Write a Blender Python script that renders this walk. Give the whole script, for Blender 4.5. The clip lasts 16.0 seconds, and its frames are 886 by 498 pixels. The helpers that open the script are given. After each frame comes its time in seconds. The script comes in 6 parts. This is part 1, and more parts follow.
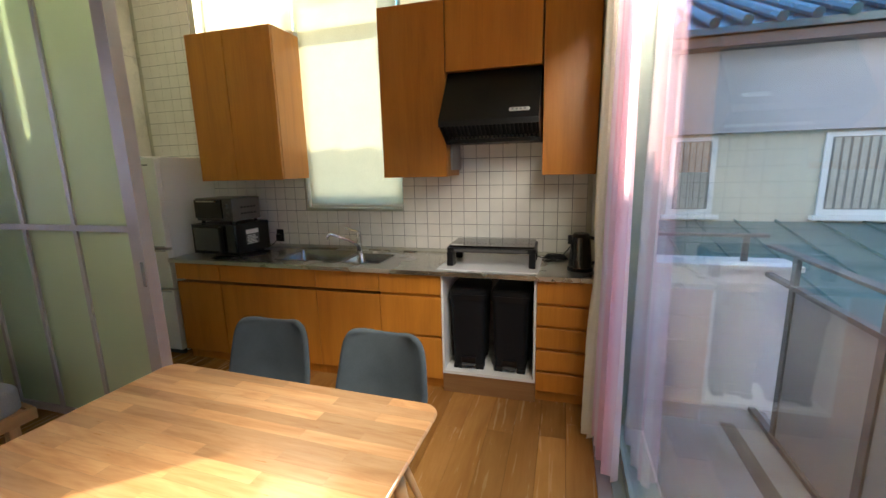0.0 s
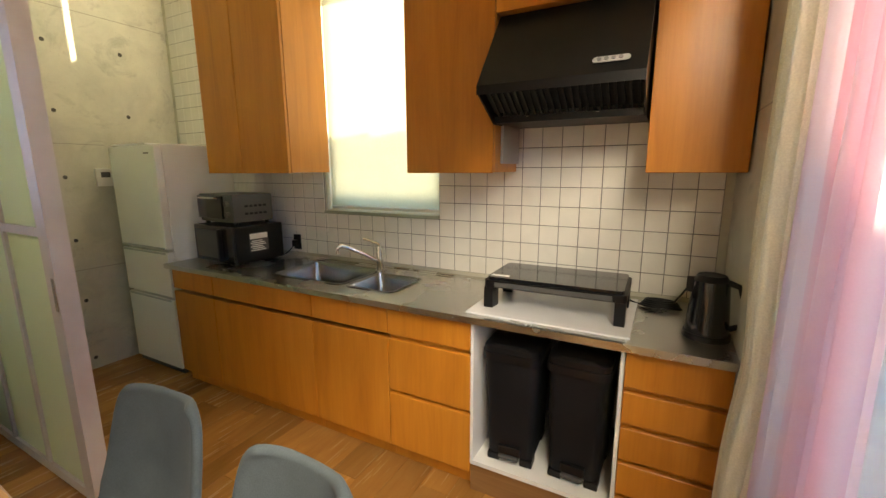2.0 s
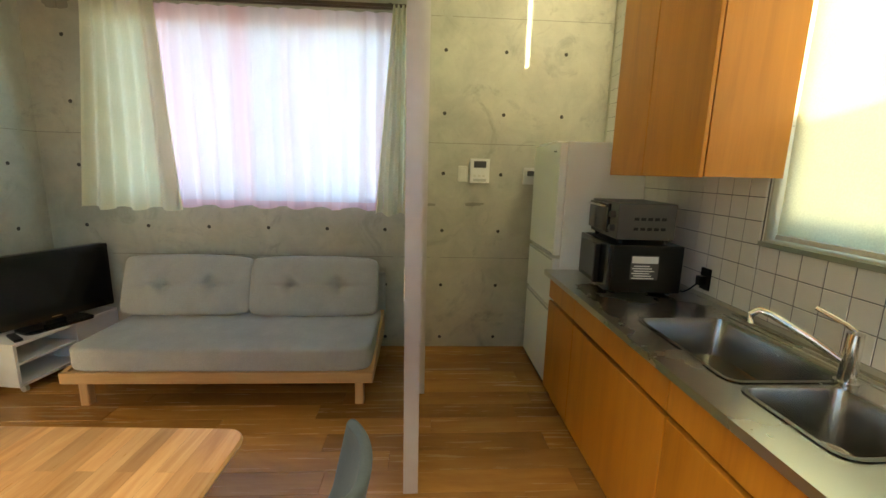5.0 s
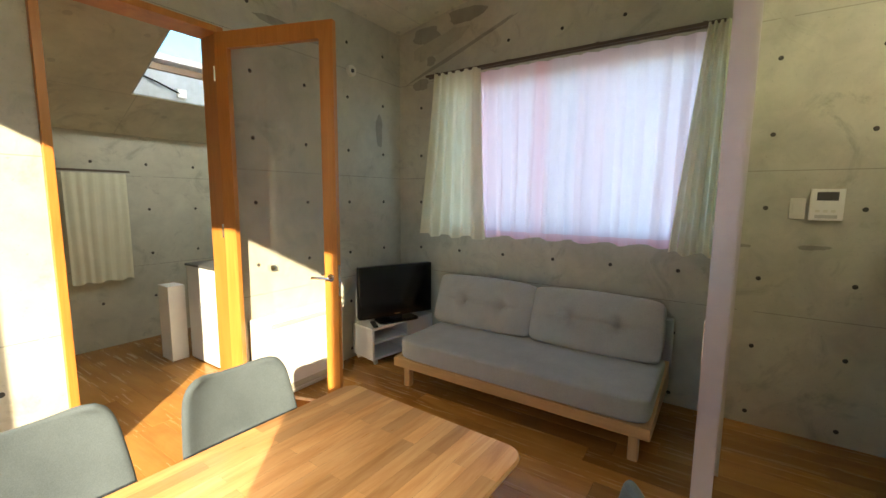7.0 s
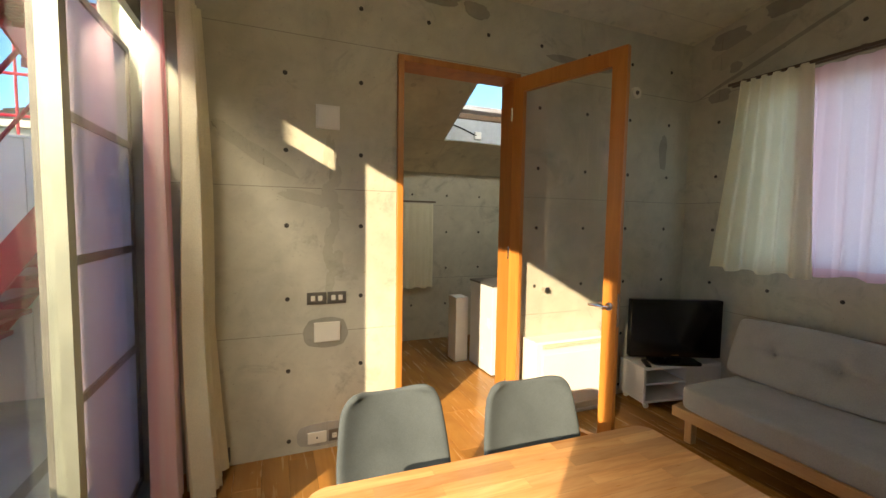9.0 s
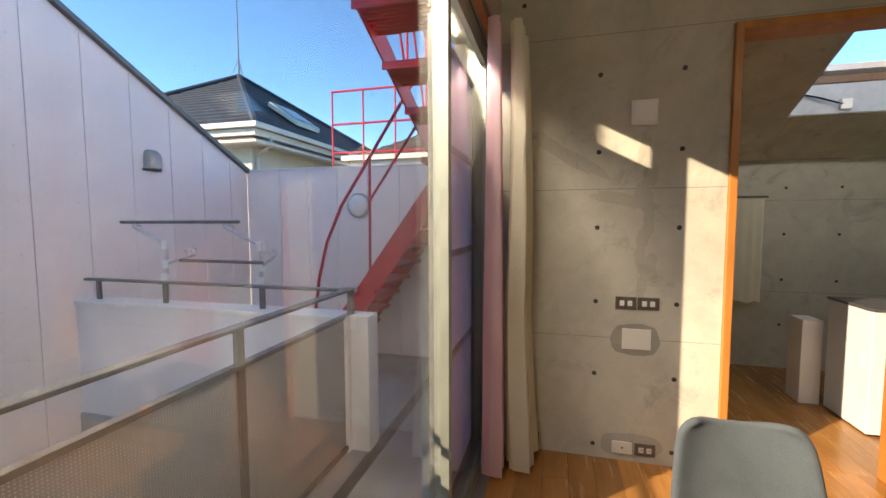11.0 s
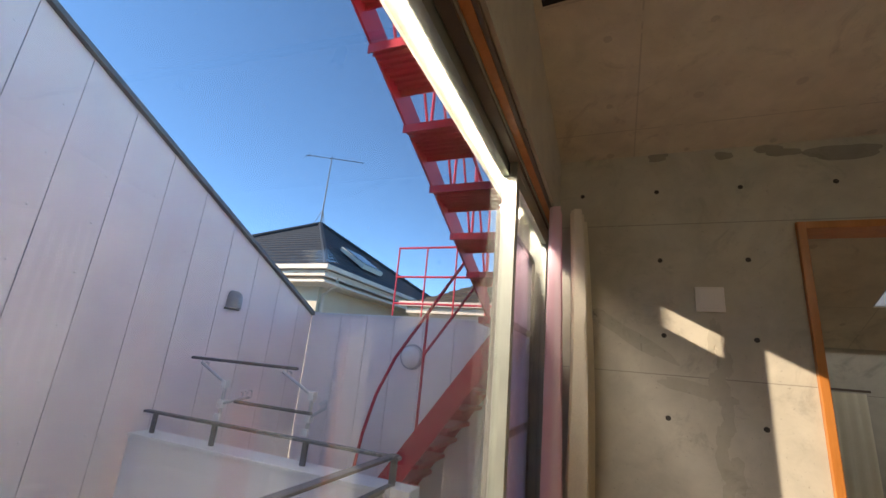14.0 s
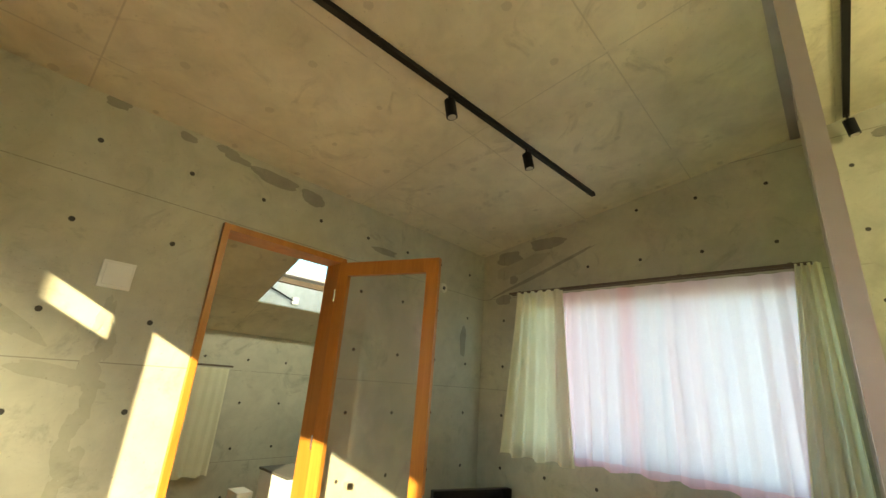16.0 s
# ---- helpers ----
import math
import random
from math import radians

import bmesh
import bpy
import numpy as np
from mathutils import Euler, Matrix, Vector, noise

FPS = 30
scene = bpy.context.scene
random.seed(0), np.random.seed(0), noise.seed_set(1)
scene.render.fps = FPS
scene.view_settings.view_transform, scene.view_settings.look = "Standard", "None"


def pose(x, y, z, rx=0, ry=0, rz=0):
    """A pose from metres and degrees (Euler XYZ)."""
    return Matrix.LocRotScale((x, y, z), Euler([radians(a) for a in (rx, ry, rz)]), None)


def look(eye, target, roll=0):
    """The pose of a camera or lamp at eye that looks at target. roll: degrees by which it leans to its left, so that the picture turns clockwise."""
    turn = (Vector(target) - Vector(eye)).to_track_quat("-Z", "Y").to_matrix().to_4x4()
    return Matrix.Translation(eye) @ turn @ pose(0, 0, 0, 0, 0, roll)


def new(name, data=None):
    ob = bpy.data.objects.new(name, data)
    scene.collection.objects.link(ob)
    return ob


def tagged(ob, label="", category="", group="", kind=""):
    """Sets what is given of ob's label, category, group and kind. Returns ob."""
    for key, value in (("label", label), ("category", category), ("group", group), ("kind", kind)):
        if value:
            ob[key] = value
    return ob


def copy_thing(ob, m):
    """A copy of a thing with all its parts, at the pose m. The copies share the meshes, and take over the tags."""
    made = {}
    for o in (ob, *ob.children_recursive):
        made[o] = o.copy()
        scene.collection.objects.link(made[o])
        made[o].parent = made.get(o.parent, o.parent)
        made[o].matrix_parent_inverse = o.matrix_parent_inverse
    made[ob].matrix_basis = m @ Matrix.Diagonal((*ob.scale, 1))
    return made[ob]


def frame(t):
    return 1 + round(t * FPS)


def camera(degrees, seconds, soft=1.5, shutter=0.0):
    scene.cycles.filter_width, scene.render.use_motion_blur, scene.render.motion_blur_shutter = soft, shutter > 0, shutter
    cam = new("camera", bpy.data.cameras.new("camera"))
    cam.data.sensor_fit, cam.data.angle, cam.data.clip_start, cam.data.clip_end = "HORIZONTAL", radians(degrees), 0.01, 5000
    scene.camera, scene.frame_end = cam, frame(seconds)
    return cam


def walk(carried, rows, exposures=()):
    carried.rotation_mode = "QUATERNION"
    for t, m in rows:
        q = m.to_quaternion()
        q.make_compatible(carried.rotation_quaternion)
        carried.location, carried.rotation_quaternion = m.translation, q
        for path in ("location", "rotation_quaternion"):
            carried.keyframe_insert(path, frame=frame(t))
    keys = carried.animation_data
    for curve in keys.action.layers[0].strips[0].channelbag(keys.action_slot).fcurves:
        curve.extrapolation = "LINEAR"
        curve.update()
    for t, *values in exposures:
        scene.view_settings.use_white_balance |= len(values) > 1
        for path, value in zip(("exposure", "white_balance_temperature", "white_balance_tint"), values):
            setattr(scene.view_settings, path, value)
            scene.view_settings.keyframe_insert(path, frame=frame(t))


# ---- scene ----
cam = camera(93.6, 16.0)
PATH = [
    (0, (0.026, 0.224, 1.517), (-0.526, 2.108, 1.134), -1.4),
    (0.5, (-0.003, 0.438, 1.505), (-0.558, 2.323, 1.135), -1.5),
    (1, (-0.02, 0.656, 1.499), (-0.631, 2.526, 1.141), -1.3),
    (1.5, (-0.046, 0.911, 1.508), (-0.774, 2.737, 1.139), -0.9),
    (2, (-0.037, 1.19, 1.471), (-0.962, 2.923, 1.098), -0.3),
    (2.5, (-0.091, 1.41, 1.457), (-1.217, 3.017, 1.071), 0.2),
    (3, (-0.22, 1.552, 1.46), (-1.564, 2.978, 1.062), 0.9),
    (3.5, (-0.326, 1.704, 1.467), (-1.92, 2.837, 1.052), 1.0),
    (4, (-0.402, 1.825, 1.453), (-2.187, 2.633, 1.051), 1.2),
    (4.2, (-0.418, 1.892, 1.458), (-2.262, 2.558, 1.06), 1.3),
    (6.3, (-0.498, 1.937, 1.462), (-2.341, 1.222, 1.156), 0.7),
    (6.5, (-0.471, 1.937, 1.479), (-2.264, 1.101, 1.185), 0.5),
    (7, (-0.442, 1.897, 1.486), (-2.086, 0.785, 1.238), 0.5),
    (7.5, (-0.417, 1.866, 1.483), (-1.879, 0.515, 1.285), 0.6),
    (8, (-0.367, 1.825, 1.484), (-1.632, 0.284, 1.326), 0.6),
    (8.5, (-0.33, 1.808, 1.476), (-1.361, 0.1, 1.337), 0.7),
    (9, (-0.297, 1.803, 1.482), (-1.052, -0.044, 1.344), 0.9),
    (9.5, (-0.245, 1.785, 1.479), (-0.698, -0.158, 1.344), 0.8),
    (11.8, (-0.087, 1.824, 1.493), (0.89, 0.084, 1.363), -0.7),
    (12, (-0.085, 1.836, 1.499), (0.998, 0.16, 1.375), -0.8),
    (12.5, (-0.066, 1.87, 1.504), (1.274, 0.39, 1.389), -1.5),
    (13, (-0.049, 1.895, 1.499), (1.46, 0.585, 1.422), -1.0),
    (13.5, (-0.059, 1.89, 1.533), (1.213, 0.368, 1.788), 3.3),
    (14, (-0.09, 1.875, 1.616), (0.655, 0.095, 2.145), 5.2),
    (14.5, (-0.12, 1.866, 1.616), (0.086, -0.023, 2.24), 5.2),
    (15, (-0.163, 1.876, 1.666), (-0.497, 0.006, 2.292), 4.7),
    (15.3, (-0.182, 1.863, 1.667), (-0.851, 0.088, 2.302), 4.9),
    (15.5, (-0.195, 1.845, 1.676), (-1.094, 0.174, 2.309), 4.4),
    (16, (-0.221, 1.819, 1.683), (-1.602, 0.51, 2.298), 4.2),
]

# ---- exposure ----
EXPO = [(0.0, 3.45, 7200, 8), (1.0, 3.8, 7200, 8), (1.5, 3.88, 7200, 8), (2.0, 3.95, 8700, 8), (2.5, 4.15, 6500, 9), (3.0, 4.15, 6100, 12), (3.5, 4.25, 8000, 8), (4.2, 4.05, 9200, 2), (6.3, 4.0, 9000, -3), (7.0, 3.62, 8300, 4), (7.5, 3.48, 8100, 14), (8.5, 3.38, 9400, 9), (9.0, 2.97, 9200, 10), (9.7, 2.88, 8500, 11), (11.8, 2.65, 8100, 20), (13.0, 2.65, 8000, 20), (13.5, 2.42, 7800, 22), (14.0, 2.3, 7800, 20), (14.5, 2.42, 8000, 20), (15.0, 2.78, 9600, 9), (15.4, 2.95, 10400, 6), (16.0, 3.72, 11200, -8)]
walk(cam, [(t, look(eye, target, roll)) for t, eye, target, roll in PATH], EXPO)

# ---- world and large lights ----
SUN_WAY = Vector((1.0, 0.90, 0.538)).normalized()
world = bpy.data.worlds.new("sky")
scene.world = world
world.use_nodes = True
wn = world.node_tree.nodes
sky = wn.new("ShaderNodeTexSky")
sky.sky_type = "NISHITA"
sky.sun_disc = False
sky.sun_elevation = math.asin(SUN_WAY.z)
sky.sun_rotation = math.atan2(SUN_WAY.x, SUN_WAY.y)
sky.air_density, sky.dust_density, sky.ozone_density = 0.55, 0.0, 2.4
wn["Background"].inputs[1].default_value = 0.088
hue = wn.new("ShaderNodeMixRGB")
hue.blend_type = "MULTIPLY"
hue.inputs[0].default_value, hue.inputs[2].default_value = 1.0, (0.53, 0.90, 1.03, 1)
world.node_tree.links.new(sky.outputs[0], hue.inputs[1])
world.node_tree.links.new(hue.outputs[0], wn["Background"].inputs[0])

sun = new("sun", bpy.data.lights.new("sun", "SUN"))
sun.data.energy, sun.data.angle, sun.data.color = 1.4, radians(0.6), (1.0, 0.91, 0.78)
sun.matrix_world = look(SUN_WAY * 30, (0, 0, 0))


def window_light(name, place, target, w, h, watts, colour):
    ob = new(name, bpy.data.lights.new(name, "AREA"))
    ob.data.shape, ob.data.size, ob.data.size_y, ob.data.energy, ob.data.color = "RECTANGLE", w, h, watts, colour
    ob.matrix_world = look(place, target)
    return ob


window_light("west_window_light", (-4.02, 0.72, 1.84), (0, 0.72, 1.84), 2.4, 1.75, 1.35, (0.95, 0.93, 1.0))
window_light("balcony_window_light", (0.445, 0.92, 2.57), (-0.43, 0.92, 2.54), 3.2, 0.05, 18.0, (1.0, 0.975, 0.92))
window_light("north_window_light", (-1.655, 3.43, 2.05), (-1.655, 0, 2.05), 0.8, 1.5, 0.9, (1.0, 0.97, 0.87))
window_light("high_window_light", (-2.53, 3.43, 3.06), (-3.0, 1.4, 0.9), 0.8, 0.75, 3.4, (1.0, 0.95, 0.80))
window_light("skylight_light", (-2.4, -1.49, 2.847), (-2.4, -2.3, 1.2), 0.7, 0.05, 1.6, (0.8, 0.9, 1.0))


# ---- mesh helpers ----
def bx(bm, x0, x1, y0, y1, z0, z1, bev=0.0, seg=2):
    m = Matrix.Translation(((x0 + x1) / 2, (y0 + y1) / 2, (z0 + z1) / 2)) @ Matrix.Diagonal((x1 - x0, y1 - y0, z1 - z0, 1))
    r = bmesh.ops.create_cube(bm, size=1, matrix=m)
    if bev:
        edges = list({e for v in r["verts"] for e in v.link_edges})
        bmesh.ops.bevel(bm, geom=edges, offset=bev, segments=seg, profile=0.6, affect="EDGES")
    return bm


def box(x0, x1, y0, y1, z0, z1, bev=0.0, seg=2):
    return bx(bmesh.new(), x0, x1, y0, y1, z0, z1, bev, seg)


def cy(bm, p0, p1, r0, r1=None, seg=14, caps=True):
    p0, p1 = Vector(p0), Vector(p1)
    d = p1 - p0
    m = Matrix.Translation((p0 + p1) / 2) @ d.to_track_quat("Z", "Y").to_matrix().to_4x4()
    bmesh.ops.create_cone(bm, cap_ends=caps, segments=seg, radius1=r0, radius2=r0 if r1 is None else r1, depth=d.length, matrix=m)
    return bm


def cyl(p0, p1, r0, r1=None, seg=14):
    return cy(bmesh.new(), p0, p1, r0, r1, seg)


def sweep(pts, r, seg=8, bm=None, flat=1.0):
    """A round bar along a line of points."""
    bm = bm or bmesh.new()
    pts = [Vector(p) for p in pts]
    rings = []
    up = Vector((0, 0, 1))
    for i, p in enumerate(pts):
        d = (pts[min(i + 1, len(pts) - 1)] - pts[max(i - 1, 0)]).normalized()
        a = d.cross(up)
        if a.length < 1e-3:
            a = d.cross(Vector((1, 0, 0)))
        a.normalize()
        b = a.cross(d)
        rings.append([bm.verts.new(p + (a * math.cos(k * math.tau / seg) + b * math.sin(k * math.tau / seg) * flat) * r) for k in range(seg)])
    for u, v in zip(rings, rings[1:]):
        for k in range(seg):
            bm.faces.new((u[k], u[(k + 1) % seg], v[(k + 1) % seg], v[k]))
    bm.faces.new(rings[0][::-1])
    bm.faces.new(rings[-1])
    return bm


def prism(outline, axis, a, b, bm=None):
    """A closed outline of 2D points, drawn out along axis from a to b."""
    bm = bm or bmesh.new()

    def at(p, w):
        return {"x": (w, p[0], p[1]), "y": (p[0], w, p[1]), "z": (p[0], p[1], w)}[axis]
    lo, hi = [bm.verts.new(at(p, a)) for p in outline], [bm.verts.new(at(p, b)) for p in outline]
    bm.faces.new(lo), bm.faces.new(hi)
    for i in range(len(outline)):
        j = (i + 1) % len(outline)
        bm.faces.new((lo[i], lo[j], hi[j], hi[i]))
    bmesh.ops.recalc_face_normals(bm, faces=bm.faces)
    return bm


def rounded(w, d, r, n=5):
    """A rectangle w by d round the origin, with round corners."""
    out = []
    for cx, cyy, a0 in ((w / 2 - r, d / 2 - r, 0), (-w / 2 + r, d / 2 - r, 90), (-w / 2 + r, -d / 2 + r, 180), (w / 2 - r, -d / 2 + r, 270)):
        for k in range(n + 1):
            a = radians(a0 + 90 * k / n)
            out.append((cx + r * math.cos(a), cyy + r * math.sin(a)))
    return out


def to_mesh(name, bm, material, smooth=None):
    me = bpy.data.meshes.new(name)
    bm.normal_update()
    bm.to_mesh(me)
    bm.free()
    me.materials.append(material)
    if smooth is not None:
        for p in me.polygons:
            p.use_smooth = True
        me.set_sharp_from_angle(angle=radians(smooth))
    return me


def part(name, bm, material, parent=None, label="", smooth=None):
    ob = new(name, to_mesh(name, bm, material, smooth))
    ob.parent = parent
    return tagged(ob, label)


def structure(name, bm, material, label, category, smooth=None):
    return tagged(part(name, bm, material, None, "", smooth), label, category, "", "structure")


def thing(name, label, category, place=(0, 0, 0), turn=0, group=""):
    ob = new(name)
    ob.matrix_world = pose(*place, 0, 0, turn)
    ob.empty_display_size = 0.1
    return tagged(ob, label, category, group)


# ---- materials ----
def nodes(name):
    m = bpy.data.materials.new(name)
    m.use_nodes = True
    t = m.node_tree
    return m, t, t.nodes["Principled BSDF"]


def link(t, a, b):
    t.links.new(a, b)


def ramp(t, fac, stops):
    n = t.nodes.new("ShaderNodeValToRGB")
    el = n.color_ramp.elements
    while len(el) > len(stops):
        el.remove(el[-1])
    while len(el) < len(stops):
        el.new(0.5)
    for e, (p, c) in zip(el, stops):
        e.position, e.color = p, (*c, 1)
    link(t, fac, n.inputs[0])
    return n.outputs[0]


def noise_tex(t, vec, scale, detail=4.0, rough=0.55, distort=0.0):
    n = t.nodes.new("ShaderNodeTexNoise")
    n.inputs["Scale"].default_value, n.inputs["Detail"].default_value = scale, detail
    n.inputs["Roughness"].default_value, n.inputs["Distortion"].default_value = rough, distort
    if vec is not None:
        link(t, vec, n.inputs["Vector"])
    return n.outputs["Fac"]


def mathn(t, op, a, b=None, c=None):
    n = t.nodes.new("ShaderNodeMath")
    n.operation = op
    for i, v in enumerate((a, b, c)):
        if v is None:
            continue
        if isinstance(v, (int, float)):
            n.inputs[i].default_value = v
        else:
            link(t, v, n.inputs[i])
    return n.outputs[0]


def mixc(t, fac, a, b, mode="MIX"):
    n = t.nodes.new("ShaderNodeMix")
    n.data_type, n.blend_type = "RGBA", mode
    for sock, v in ((n.inputs[0], fac), (n.inputs[6], a), (n.inputs[7], b)):
        if isinstance(v, (int, float)):
            sock.default_value = v
        elif isinstance(v, tuple):
            sock.default_value = (*v, 1)
        else:
            link(t, v, sock)
    return n.outputs[2]


def bump(t, p, height, strength, dist=0.01):
    n = t.nodes.new("ShaderNodeBump")
    n.inputs["Strength"].default_value, n.inputs["Distance"].default_value = strength, dist
    link(t, height, n.inputs["Height"])
    link(t, n.outputs[0], p.inputs["Normal"])


def stretched(t, scale, shift=True, world_space=False):
    if world_space:
        vec = t.nodes.new("ShaderNodeNewGeometry").outputs["Position"]
    else:
        vec = t.nodes.new("ShaderNodeTexCoord").outputs["Object"]
    if shift:
        add = t.nodes.new("ShaderNodeVectorMath")
        add.operation = "MULTIPLY_ADD"
        rnd = t.nodes.new("ShaderNodeObjectInfo").outputs["Random"]
        link(t, rnd, add.inputs[0])
        add.inputs[1].default_value = (37.0, 53.0, 71.0)
        link(t, vec, add.inputs[2])
        vec = add.outputs[0]
    mp = t.nodes.new("ShaderNodeMapping")
    mp.inputs["Scale"].default_value = scale
    link(t, vec, mp.inputs["Vector"])
    return mp.outputs[0]


def plain(name, c, rough=0.5, metal=0.0, var=0.12, scale=8.0, bumpy=0.05, fine=120.0, spec=0.5, coat=0.0):
    """Paint, plastic, metal: two scales of small variation in tone, gloss and relief."""
    m, t, p = nodes(name)
    v = stretched(t, (1, 1, 1))
    big, small = noise_tex(t, v, scale, 5), noise_tex(t, v, fine, 3)
    lo, hi = tuple(x * (1 - var) for x in c), tuple(min(1, x * (1 + var)) for x in c)
    link(t, ramp(t, big, [(0.3, lo), (0.7, hi)]), p.inputs["Base Color"])
    r = mathn(t, "MULTIPLY_ADD", big, 0.16, rough - 0.08)
    link(t, r, p.inputs["Roughness"])
    p.inputs["Metallic"].default_value = metal
    p.inputs["Specular IOR Level"].default_value = spec
    p.inputs["Coat Weight"].default_value = coat
    if bumpy:
        bump(t, p, small, bumpy, 0.002)
    return m


def wood(name, dark, mid, light, axis="y", rough=0.45, grain=1.0, streak=26.0, per_piece=0.25):
    m, t, p = nodes(name)
    s = {"x": (0.9, streak / 3, streak / 3), "y": (streak / 3, 0.9, streak / 3), "z": (streak / 3, streak / 3, 0.9)}[axis]
    v = stretched(t, s)
    a = noise_tex(t, v, 1.3 * grain, 6, 0.6, 0.9)
    v2 = stretched(t, tuple(k * (1.6 if k < 1 else 8) for k in s))
    b = noise_tex(t, v2, 1.6 * grain, 4, 0.6)
    col = ramp(t, a, [(0.28, dark), (0.5, mid), (0.75, light)])
    col = mixc(t, 0.20, col, ramp(t, b, [(0.35, dark), (0.65, light)]))
    rnd = t.nodes.new("ShaderNodeObjectInfo").outputs["Random"]
    tone = mathn(t, "MULTIPLY_ADD", rnd, per_piece, 1.0 - per_piece / 2)
    col = mixc(t, 1.0, col, mixc(t, 1.0, (1.0, 1.0, 1.0), tone, "MULTIPLY"), "MULTIPLY")
    link(t, col, p.inputs["Base Color"])
    link(t, mathn(t, "MULTIPLY_ADD", b, 0.2, rough - 0.1), p.inputs["Roughness"])
    bump(t, p, b, 0.08, 0.002)
    return m


def concrete(name, base=(0.34, 0.33, 0.30), seams=True, tint=1.0):
    """Fair-faced concrete: clouds, pores, pale and dark stains, faint joints of the form panels."""
    m, t, p = nodes(name)
    pos = t.nodes.new("ShaderNodeNewGeometry").outputs["Position"]
    cloud, mid = noise_tex(t, pos, 1.1, 5, 0.6, 0.4), noise_tex(t, pos, 5.5, 5, 0.65, 0.5)
    pores, grit = noise_tex(t, pos, 70, 3, 0.6), noise_tex(t, pos, 240, 2)
    lo, hi = tuple(c * 0.74 for c in base), tuple(c * 1.20 for c in base)
    col = ramp(t, cloud, [(0.3, lo), (0.68, hi)])
    col = mixc(t, 0.35, col, ramp(t, mid, [(0.32, tuple(c * 0.72 for c in base)), (0.62, tuple(c * 1.15 for c in base))]))
    stain = noise_tex(t, pos, 2.3, 7, 0.7, 1.4)
    col = mixc(t, ramp(t, stain, [(0.56, (0, 0, 0)), (0.70, (0.75, 0.75, 0.75))]), col, tuple(c * 0.62 for c in base))
    col = mixc(t, ramp(t, pores, [(0.27, (0.5, 0.5, 0.5)), (0.34, (0, 0, 0))]), col, tuple(c * 0.5 for c in base))
    height = mathn(t, "ADD", mathn(t, "MULTIPLY", mid, 0.6), mathn(t, "MULTIPLY", pores, 0.25))
    if seams:
        sep = t.nodes.new("ShaderNodeSeparateXYZ")
        link(t, pos, sep.inputs[0])
        w = mathn(t, "PINGPONG", mathn(t, "ADD", sep.outputs[2], 0.135), 0.45)
        hor = mathn(t, "LESS_THAN", w, 0.0028)
        wob = mathn(t, "GREATER_THAN", mid, 0.40)
        line = mathn(t, "MULTIPLY", hor, wob)
        col = mixc(t, mathn(t, "MULTIPLY", line, 0.6), col, tuple(c * 0.4 for c in base))
        height = mathn(t, "SUBTRACT", height, mathn(t, "MULTIPLY", line, 0.5))
    if not seams:
        sep = t.nodes.new("ShaderNodeSeparateXYZ")
        link(t, pos, sep.inputs[0])
        ly = mathn(t, "LESS_THAN", mathn(t, "PINGPONG", mathn(t, "ADD", sep.outputs[1], 0.62), 0.45), 0.004)
        lx = mathn(t, "LESS_THAN", mathn(t, "PINGPONG", mathn(t, "ADD", sep.outputs[0], 0.25), 0.9), 0.004)
        line = mathn(t, "MULTIPLY", mathn(t, "MAXIMUM", ly, lx), mathn(t, "GREATER_THAN", mid, 0.42))
        col = mixc(t, mathn(t, "MULTIPLY", line, 0.45), col, tuple(c * 0.55 for c in base))
        dx = mathn(t, "PINGPONG", mathn(t, "ADD", sep.outputs[0], 0.1), 0.225)
        dy = mathn(t, "PINGPONG", mathn(t, "ADD", sep.outputs[1], 0.40), 0.225)
        rr = mathn(t, "ADD", mathn(t, "SQRT", mathn(t, "ADD", mathn(t, "POWER", dx, 2.0), mathn(t, "POWER", dy, 2.0))), mathn(t, "MULTIPLY", mid, 0.05))
        blob = mathn(t, "MULTIPLY", mathn(t, "LESS_THAN", rr, 0.046), mathn(t, "GREATER_THAN", cloud, 0.45))
        col = mixc(t, mathn(t, "MULTIPLY", blob, 0.4), col, tuple(c * 0.55 for c in base))
    link(t, col, p.inputs["Base Color"])
    link(t, mathn(t, "MULTIPLY_ADD", mid, 0.25, 0.42), p.inputs["Roughness"])
    p.inputs["Specular IOR Level"].default_value = 0.35
    bump(t, p, height, 0.35, 0.006)
    return m


